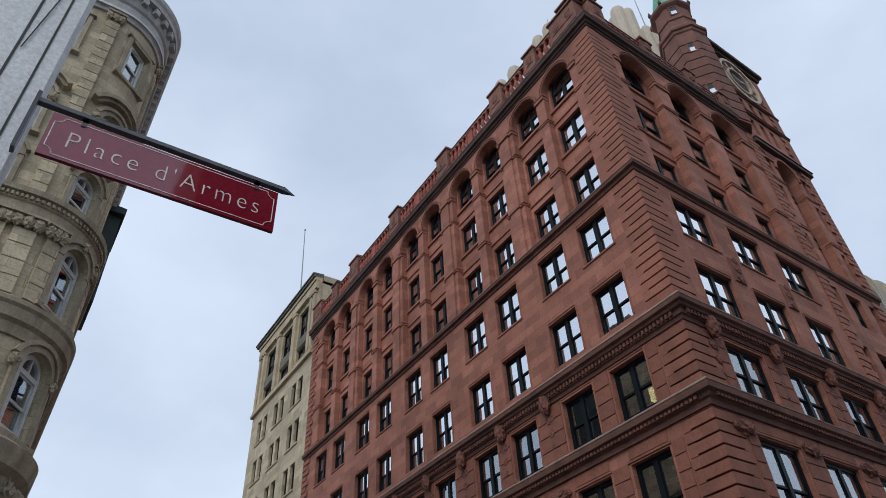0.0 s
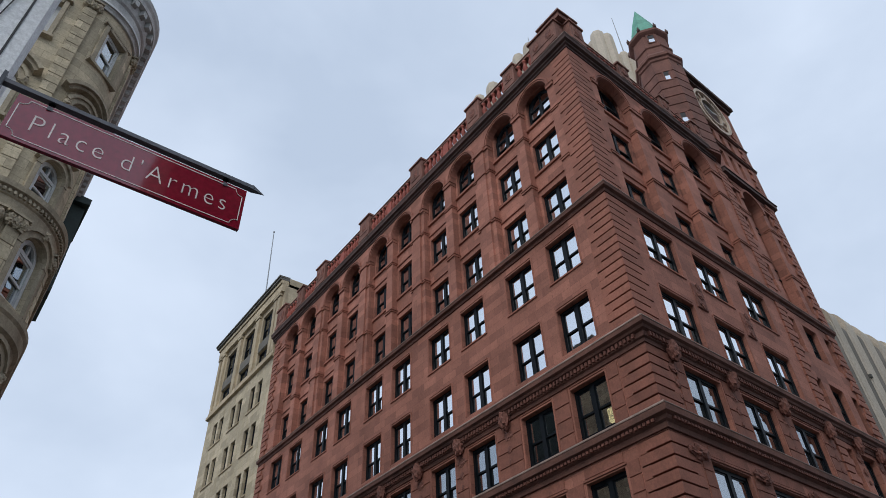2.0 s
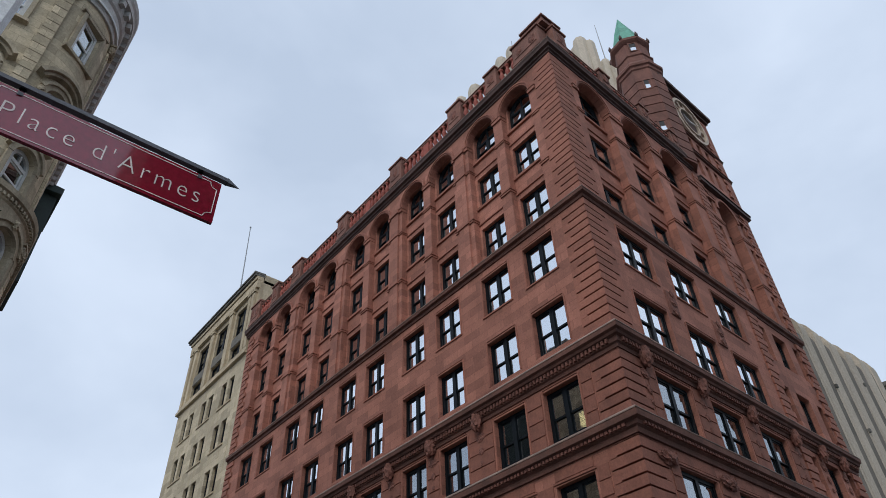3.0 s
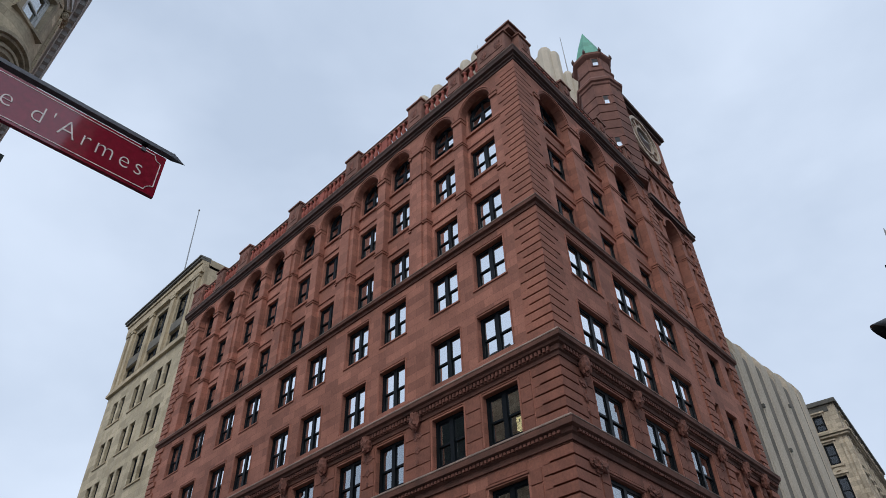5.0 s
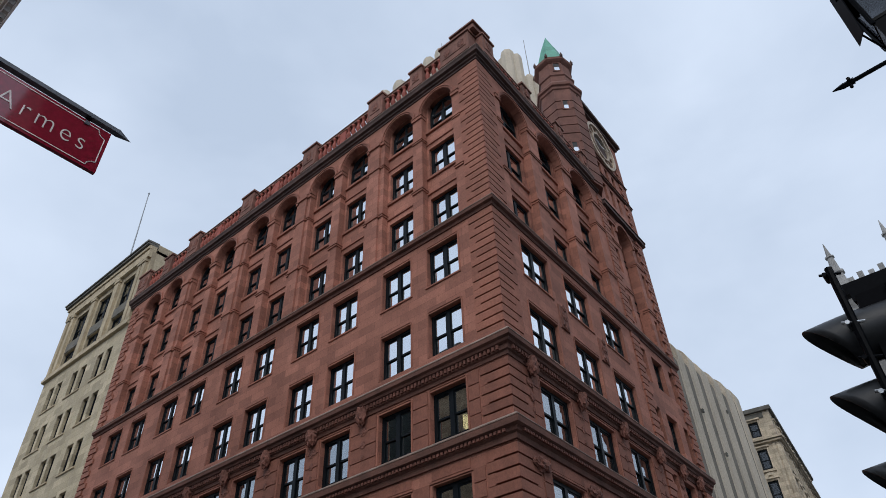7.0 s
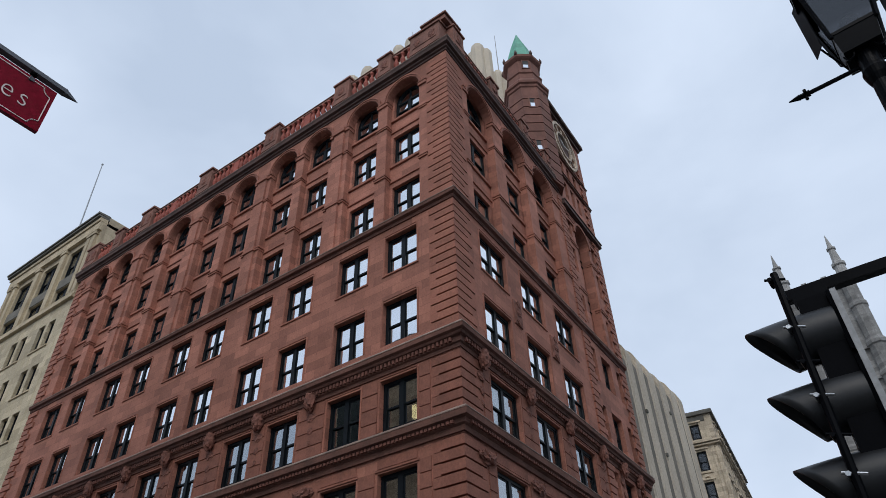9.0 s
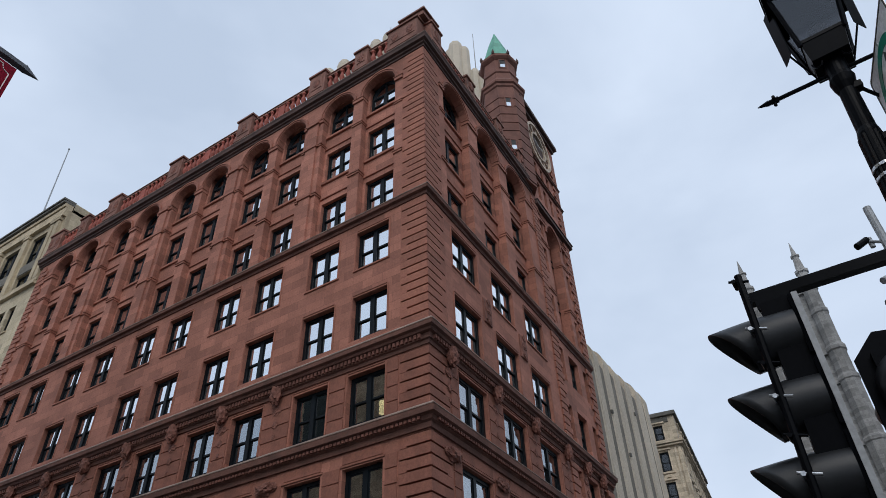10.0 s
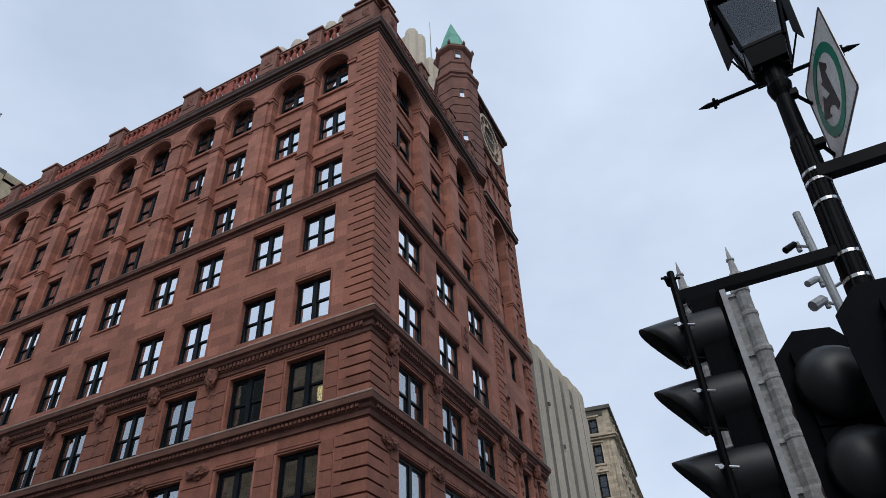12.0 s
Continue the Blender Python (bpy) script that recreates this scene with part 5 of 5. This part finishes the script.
mt = Matrix(((0, 0, 1, SXP + 0.014), (1, 0, 0, S0 + 0.115), (0, 1, 0, SB + 0.098), (0, 0, 0, 1)))
lettering("Place d'Armes", 0.18, mt, M_LETTER, sign, 1.085)
g = Geo()
g.box(SXP - 0.02, SXP + 0.02, WY, S1 + 0.03, 4.787, 4.815)
tip = g.at((SXP - 0.02, S1 + 0.03, 4.785), (SXP + 0.02, S1 + 0.03, 4.785), (SXP + 0.02, S1 + 0.03, 4.82), (SXP - 0.02, S1 + 0.03, 4.82), (SXP, S1 + 0.12, 4.79))
g.p += [[tip[0], tip[1], tip[4]], [tip[1], tip[2], tip[4]], [tip[2], tip[3], tip[4]], [tip[3], tip[0], tip[4]]]
part("bar", g, M_BRACKET, sign)
g = Geo()
g.box(SXP - 0.03, SXP + 0.03, WY, WY + 0.02, 4.40, 4.86, 0.003)
part("wall_plate", g, M_BRACKET, sign)
for y in (S0 + 0.16, S1 - 0.14):
    g = Geo()
    g.tube((SXP, y, 4.79), (SXP, y, 4.70), 0.006, 6)
    g.lathe([(0.016, 4.772), (0.02, 4.778), (0.016, 4.785)], 8, SXP, y)
    part("eye_bolt", g, M_IRON, sign)
    g = Geo()
    g.box(SXP + 0.012, SXP + 0.02, y - 0.014, y + 0.014, 4.715, 4.745, 0.003)
    part("clip", g, M_BRACKET, sign)

# ---- street lamp ----
lx, ly = 13.92, -15.54
lamp = thing("street_lamp", "black cast-iron street lamp with a tapered glass lantern", "street lamp", (lx, ly, 0))


def lean(x, y, z):
    """The post stands a little out of plumb."""
    return (x + 0.065 * (z - 5.1), y, z - 0.03)


g = Geo(lean)
g.lathe([(0.2, 0), (0.2, 0.5), (0.14, 0.7), (0.1, 1.0), (0.088, 3.4), (0.1, 3.42), (0.1, 3.5), (0.078, 3.55), (0.072, 4.92), (0.062, 4.97), (0.058, 5.34), (0.075, 5.40), (0.085, 5.46), (0.075, 5.50), (0.075, 5.64)], 24, lx, ly)
part("post", g, M_IRON, lamp)
for z in (3.78, 3.95, 4.35, 4.52, 4.60):
    g = Geo(lean)
    r = 0.09 if z < 3.6 else 0.082
    g.lathe([(r - 0.012, z), (r, z + 0.004), (r, z + 0.026), (r - 0.012, z + 0.03)], 16, lx, ly)
    part("steel_band", g, M_STEEL, lamp, "bright steel clamping band")
for k in range(6):
    a = radians(60 * k)
    g = Geo(lean)
    g.tube((lx + 0.072 * math.cos(a), ly + 0.072 * math.sin(a), 3.6), (lx + 0.067 * math.cos(a), ly + 0.067 * math.sin(a), 4.9), 0.012, 5)
    part("flute", g, M_IRON, lamp)
g = Geo(lean)
g.tube((lx - 0.43, ly + 0.02, 5.56), (lx + 0.45, ly - 0.02, 5.56), 0.016, 8)
part("ladder_bar", g, M_IRON, lamp)
for s in (-1, 1):
    g = Geo(lean)
    x = lx + s * 0.43
    yy = ly - s * 0.02
    g.tube((x - s * 0.02, yy, 5.56), (x + s * 0.05, yy, 5.56), 0.026, 6, 0.02)
    g.tube((x + s * 0.05, yy, 5.56), (x + s * 0.13, yy, 5.56), 0.024, 6, 0.004)
    g.tube((x + s * 0.01, yy, 5.51), (x + s * 0.01, yy, 5.61), 0.012, 6)
    g.tube((x + s * 0.01, yy - 0.05, 5.56), (x + s * 0.01, yy + 0.05, 5.56), 0.012, 6)
    part("bar_finial", g, M_IRON, lamp)
LROT = Matrix.Translation((lx, ly, 0)) @ Matrix.Rotation(radians(-3), 4, "Z")


def frame_l(x, y, z):
    return lean(*(LROT @ Vector((x, y, z))))


def frustum(g, h0, z0, h1, z1):
    corners = ((-1, -1), (1, -1), (1, 1), (-1, 1))
    i = g.at(*[(sx * h0, sy * h0, z0) for sx, sy in corners], *[(sx * h1, sy * h1, z1) for sx, sy in corners])
    for q in ((3, 2, 1, 0), (4, 5, 6, 7), (0, 1, 5, 4), (1, 2, 6, 5), (2, 3, 7, 6), (3, 0, 4, 7)):
        g.p.append([i[k] for k in q])


ZB, ZT, BH, TH, SH = 5.83, 6.44, 0.150, 0.235, 0.25
g = Geo(frame_l)
frustum(g, 0.125, 5.64, BH, ZB)
lan = part("lantern", g, M_IRON, lamp, "tapered four-sided lantern with dark side plates")
for sx in (-1, 1):
    for sy in (-1, 1):
        g = Geo(frame_l)
        g.tube((sx * BH, sy * BH, ZB - 0.03), (sx * TH, sy * TH, ZT), 0.017, 4)
        part("corner_bar", g, M_IRON, lan)
    g = Geo(frame_l)
    g.tube((sx * 0.12, 0.1, 5.66), (sx * 0.235, -0.02, 5.89), 0.008, 5)
    part("shield_stay", g, M_IRON, lan)
for k in range(4):
    m = Matrix.Rotation(radians(90 * k), 4, "Z")
    fr = lambda x, y, z, m=m: frame_l(*(m @ Vector((x, y, z))))
    g = Geo(fr)
    g.face((-BH, BH - 0.004, ZB), (BH, BH - 0.004, ZB), (TH, TH - 0.004, ZT), (-TH, TH - 0.004, ZT))
    g.face((-BH, BH - 0.009, ZB), (-TH, TH - 0.009, ZT), (TH, TH - 0.009, ZT), (BH, BH - 0.009, ZB))
    part("lantern_pane", g, M_LANTERN, lan)
    g = Geo(fr)
    g.box(-TH - 0.03, TH + 0.03, TH - 0.02, TH + 0.035, ZT - 0.07, ZT + 0.05)
    part("rail", g, M_IRON, lan)
    g = Geo(fr)
    g.box(-BH - 0.004, BH + 0.004, BH - 0.01, BH + 0.004, ZB - 0.01, ZB + 0.02)
    part("lower_rail", g, M_IRON, lan)
# a dark slanted plate on the left and right of the glass
for sx in (-1, 1):
    g = Geo(frame_l)
    i = g.at((sx * 0.275, 0.05, 5.88), (sx * 0.215, -0.06, 5.88), (sx * 0.235, -0.06, ZT + 0.05), (sx * 0.295, 0.05, ZT + 0.05), (sx * 0.283, 0.055, 5.88), (sx * 0.223, -0.055, 5.88), (sx * 0.243, -0.055, ZT + 0.05), (sx * 0.303, 0.055, ZT + 0.05))
    for q in ((0, 1, 2, 3), (7, 6, 5, 4), (0, 4, 5, 1), (1, 5, 6, 2), (2, 6, 7, 3), (3, 7, 4, 0)):
        g.p.append([i[k] for k in q])
    part("side_shield", g, M_IRON, lan, "dark plate beside the lantern glass")
g = Geo(frame_l)
frustum(g, TH + 0.045, ZT + 0.05, 0.10, ZT + 0.34)
part("hood", g, M_IRON, lan)
g = Geo(lean)
g.lathe([(0.10, ZT + 0.34), (0.06, ZT + 0.40), (0.035, ZT + 0.44), (0.05, ZT + 0.48), (0.01, ZT + 0.58)], 10, lx, ly)
part("finial", g, M_IRON, lan)
g = Geo(lean)
g.lathe([(0.03, ZB), (0.05, ZB + 0.06), (0.075, ZB + 0.14), (0.07, ZB + 0.2), (0.02, ZB + 0.25)], 12, lx, ly)
part("globe", g, M_BULB, lan, "frosted lamp globe", True)
for s in (-1, 1):
    g = Geo(frame_l)
    pts = [(s * 0.10 + 0.035 * math.cos(radians(a)), -0.10, 5.63 + 0.05 * math.sin(radians(a))) for a in range(180, 361, 30)]
    for p, q in zip(pts, pts[1:]):
        g.tube(p, q, 0.006, 5)
    part("scroll", g, M_IRON, lan)


# ---- traffic signals ----
def signal(label, x, y, top, facing, pitch=0.405, deep=0.15, sections=3, long=0.5, short=0.24, plate_w=0.0, vr=0.165):
    """A signal head with deep visors; facing in degrees, the way its lenses look (0: along y, 90: against x); plate_w is the half width of a backplate with cut corners."""
    ob = thing("traffic_signal", label, "traffic signal", (x, y, top), "signals at the crossing")
    m = Matrix.Translation((x, y, 0)) @ Matrix.Rotation(radians(facing), 4, "Z")
    fr = lambda a, b, c: tuple(m @ Vector((a, b, c)))
    low = top - pitch * sections
    for k in range(sections):
        g = Geo(fr)
        g.box(-vr, vr, -deep, 0.0, top - pitch * (k + 1) + 0.006, top - pitch * k - 0.006, 0.014)
        part("housing", g, M_SIGNAL, ob)
    if not plate_w:
        g = Geo(fr)
        g.box(-0.172, -0.160, -deep - 0.012, -deep + 0.02, low, top - 0.03)
        part("edge_strip", g, M_EDGE, ob)
        g = Geo(fr)
        g.box(-0.11, 0.11, -0.05, 0.16, low, top, 0.01)
        part("spine", g, M_SIGNAL, ob)
    else:
        w, c = plate_w, 0.14
        pts = [(-w, low + c), (-w + c, low), (w - c, low), (w, low + c), (w, top - 0.02), (w - c, top + 0.13), (-w + c, top + 0.13), (-w, top - 0.02)]
        g = Geo(fr)
        i = g.at(*[(u, -0.05, v) for u, v in pts])
        j = g.at(*[(u, -0.062, v) for u, v in pts])
        g.p += [i, j[::-1]]
        for k in range(8):
            g.p.append([i[k], j[k], j[(k + 1) % 8], i[(k + 1) % 8]])
        part("backplate", g, M_SIGNAL, ob)
    wide, bulge = 0.21, 0.17
    for k in range(sections if plate_w else 0):
        g = Geo(fr)
        zc = top - pitch * (k + 0.5)
        rings = []
        for q in range(7):
            a = radians(90 * q / 6)
            rings.append(g.at(*[(wide * math.cos(a) * math.cos(b), -deep - bulge * math.sin(a), zc + wide * math.cos(a) * math.sin(b)) for b in [2 * math.pi * w / 20 for w in range(20)]]))
        for a, b in zip(rings, rings[1:]):
            for q in range(20):
                g.p.append([a[q], a[(q + 1) % 20], b[(q + 1) % 20], b[q]])
        g.p.append(rings[0][::-1])
        part("rounded_back", g, M_VISOR, ob, smooth=True)
    for k in range(sections):
        zc = top - pitch * (k + 0.5)
        g = Geo(fr)
        n, steps = 28, 8
        grids = []
        for r in (vr, vr - 0.007):
            rows = []
            for s in range(steps + 1):
                t = s / steps
                ring = []
                for q in range(n + 1):
                    a = radians(-84 + 348 * q / n)
                    lng = short + (long - short) * max(0.0, 0.5 + 0.5 * math.sin(a)) ** 1.3
                    rr = r * (1 - 0.05 * t)
                    ring.append((rr * math.cos(a), lng * t, zc + rr * math.sin(a) - 0.03 * t * t))
                rows.append(g.at(*ring))
            grids.append(rows)
        for grid in grids:
            for a, b in zip(grid, grid[1:]):
                for q in range(n):
                    g.p.append([a[q], a[q + 1], b[q + 1], b[q]])
        for q in range(n):
            g.p.append([grids[0][-1][q], grids[0][-1][q + 1], grids[1][-1][q + 1], grids[1][-1][q]])
        visor = part("visor", g, M_VISOR, ob, smooth=True)
        g = Geo(fr)
        pts = [(0.15 * math.cos(radians(30 * q)), 0.012, zc + 0.15 * math.sin(radians(30 * q))) for q in range(12)]
        i = g.at(*pts)
        c0 = g.at((0, 0.035, zc))[0]
        j = g.at(*[(a, 0.001, c) for a, b, c in pts])
        g.p.append(j)
        for q in range(12):
            g.p.append([i[q], i[(q + 1) % 12], c0])
            g.p.append([i[q], j[q], j[(q + 1) % 12], i[(q + 1) % 12]])
        part("lens", g, M_SIGNAL, ob, smooth=True)
    return ob


HEAD = signal("black traffic signal head with three deep visors on a pole arm", 13.07, -15.62, 3.845, 95, 0.42, 0.04, long=0.50, short=0.28, vr=0.155)
g = Geo()
g.tube((12.87, -15.84, 4.0), (12.86, -15.84, 2.62), 0.022, 8)
part("side_pipe", g, M_IRON, HEAD)
for z in (3.95, 3.62, 3.40, 3.2, 2.98, 2.78):
    g = Geo()
    g.tube((12.84, -15.88, z), (12.84, -15.78, z), 0.014, 6)
    g.tube((12.81, -15.86, z + 0.015), (12.92, -15.84, z - 0.01), 0.008, 6)
    part("clamp", g, M_STEEL if z in (3.62, 3.2, 2.78) else M_IRON, HEAD)
g = Geo()
g.box(12.86, lx - 0.08, -15.60, -15.52, 3.935, 4.005, 0.008)
arm = part("arm", g, M_IRON, lamp)
g = Geo()
g.box(12.90, 13.1, -15.66, -15.54, 3.84, 3.94, 0.01)
part("arm_plate", g, M_IRON, lamp)
g = Geo()
g.box(lx - 0.03, lx + 1.4, -15.62, -15.52, 4.51, 4.60, 0.01)
part("upper_arm", g, M_IRON, lamp)
H2 = signal("black traffic signal head on a dark backplate with cut corners", 13.47, -15.62, 3.35, 18, 0.44, 0.10, long=0.3, short=0.16, plate_w=0.24)
for z in (3.2, 2.5):
    g = Geo()
    g.tube((13.62, -15.58, z), (lx - 0.1, ly, z), 0.02, 8)
    part("mount", g, M_IRON, H2)
H3 = signal("black traffic signal head with a wide backplate beside the lamp post", 13.93, -15.98, 3.34, 8, 0.44, 0.12, long=0.34, short=0.2, plate_w=0.36)
for z in (3.3, 2.7):
    g = Geo()
    g.tube((14.0, -15.85, z), (lx + 0.02, ly, z), 0.02, 8)
    part("mount", g, M_IRON, H3)

# ---- movement sign on the post ----
plate = thing("movement_sign", "white square traffic sign with a green ring and dark arrows", "traffic sign", (14.16, -15.72, 5.08))
PCN = Vector((14.16, -15.72, 5.08))
PR, PU = Vector((0.138, -0.765, -0.012)), Vector((0.05, -0.004, 0.777))
PN = PR.cross(PU).normalized()
if PN.x > 0:
    PN = -PN


def frame_p(a, d, b):
    """a to the right and b up on the plate in shares of its side, d off its face."""
    return tuple(PCN + PR * a + PU * b + PN * d)


def plate_shape(pts, d0, d1):
    g = Geo(frame_p)
    i = g.at(*[(a, d1, b) for a, b in pts])
    j = g.at(*[(a, d0, b) for a, b in pts])
    g.p += [i, j[::-1]]
    n = len(pts)
    for k in range(n):
        g.p.append([i[k], j[k], j[(k + 1) % n], i[(k + 1) % n]])
    return g


def ring_shape(r0, r1, d0, d1, n=36):
    g = Geo(frame_p)
    for k in range(n):
        s, t = 2 * math.pi * k / n, 2 * math.pi * (k + 1) / n
        q = lambda r, a, d: (r * math.cos(a), d, r * math.sin(a))
        g.face(q(r0, s, d1), q(r1, s, d1), q(r1, t, d1), q(r0, t, d1))
        g.face(q(r1, s, d1), q(r1, s, d0), q(r1, t, d0), q(r1, t, d1))
        g.face(q(r0, s, d0), q(r0, s, d1), q(r0, t, d1), q(r0, t, d0))
    return g


def round_square(h, r):
    return [(sx * (h - r) + r * math.cos(radians(a0 + 22.5 * k)), sy * (h - r) + r * math.sin(radians(a0 + 22.5 * k))) for sx, sy, a0 in ((1, 1, 0), (-1, 1, 90), (-1, -1, 180), (1, -1, 270)) for k in range(5)]


part("plate", plate_shape(round_square(0.5, 0.04), -0.004, 0.0), M_PLATE, plate)
outer, inner = round_square(0.5, 0.04), round_square(0.478, 0.03)
g = Geo(frame_p)
for k in range(20):
    n = (k + 1) % 20
    g.face((*outer[k][:1], 0.003, outer[k][1]), (outer[n][0], 0.003, outer[n][1]), (inner[n][0], 0.003, inner[n][1]), (inner[k][0], 0.003, inner[k][1]))
    g.face((outer[k][0], 0.0004, outer[k][1]), (outer[n][0], 0.0004, outer[n][1]), (outer[n][0], 0.003, outer[n][1]), (outer[k][0], 0.003, outer[k][1]))
    g.face((inner[k][0], 0.0004, inner[k][1]), (inner[k][0], 0.003, inner[k][1]), (inner[n][0], 0.003, inner[n][1]), (inner[n][0], 0.0004, inner[n][1]))
part("rim", g, M_ARROW, plate)
part("ring", ring_shape(0.315, 0.405, 0.001, 0.004), M_GREEN, plate, "green ring")
ARROW = [(0.057, 0.297), (0.168, 0.146), (0.15, 0.118), (0.089, 0.134), (0.094, -0.258), (0.014, -0.26), (-0.002, -0.188), (-0.055, -0.126), (-0.132, -0.081), (-0.172, -0.088), (-0.162, -0.156), (-0.33, -0.042), (-0.151, 0.08), (-0.127, 0.015), (-0.008, -0.04), (-0.084, 0.16), (-0.038, 0.146)]
part("arrow", plate_shape(ARROW, 0.001, 0.004), M_ARROW, plate)
for bb in (-0.35, 0.3):
    g = Geo()
    s = Vector(frame_p(-0.46, -0.006, bb))
    g.tube(tuple(s), (lx + 0.07, ly - 0.02, s.z), 0.014, 6)
    g.box(lx - 0.02, lx + 0.11, ly - 0.04, ly + 0.03, s.z - 0.025, s.z + 0.025)
    part("bracket", g, M_IRON, plate)
for a, v in ((0.02, 0.44), (0.0, -0.44)):
    g = Geo(frame_p)
    g.box(a - 0.012, a + 0.012, 0.0, 0.004, v - 0.012, v + 0.012)
    part("bolt", g, M_STEEL, plate)

# ---- camera mast farther off ----
ax, ay = 13.95, -13.6
mast = thing("camera_mast", "slim grey mast carrying street cameras on short arms", "mast", (ax, ay, 0))
g = Geo()
g.tube((ax, ay, 0), (ax, ay, 5.66), 0.045, 10, 0.035)
part("pole", g, M_MAST, mast)
MAST_CAMERAS = [(5.32, -0.12, 0.0, 0.05, 0.03), (4.9, -0.07, -0.02, 0.08, 0.028), (4.69, -0.1, -0.02, 0.06, 0.045), (4.86, 0.2, -0.02, 0.05, 0.03)]
for z, dx, dy, ln, rad in MAST_CAMERAS:
    g = Geo()
    g.tube((ax, ay, z - 0.06), (ax + dx, ay + dy, z), 0.014, 6)
    arm = part("arm", g, M_MAST, mast)
    g = Geo()
    g.tube((ax + dx, ay + dy, z + 0.02), (ax + dx - 0.1, ay + dy - ln, z - 0.05), rad, 10, rad * 1.1)
    part("street_camera", g, M_MAST if z < 5.2 else M_IRON, mast)
    g = Geo()
    g.tube((ax + dx + 0.02, ay + dy + 0.02, z + 0.04), (ax + dx + 0.02, ay + dy + 0.02, z - 0.06), 0.022, 8)
    part("bracket", g, M_MAST, mast)
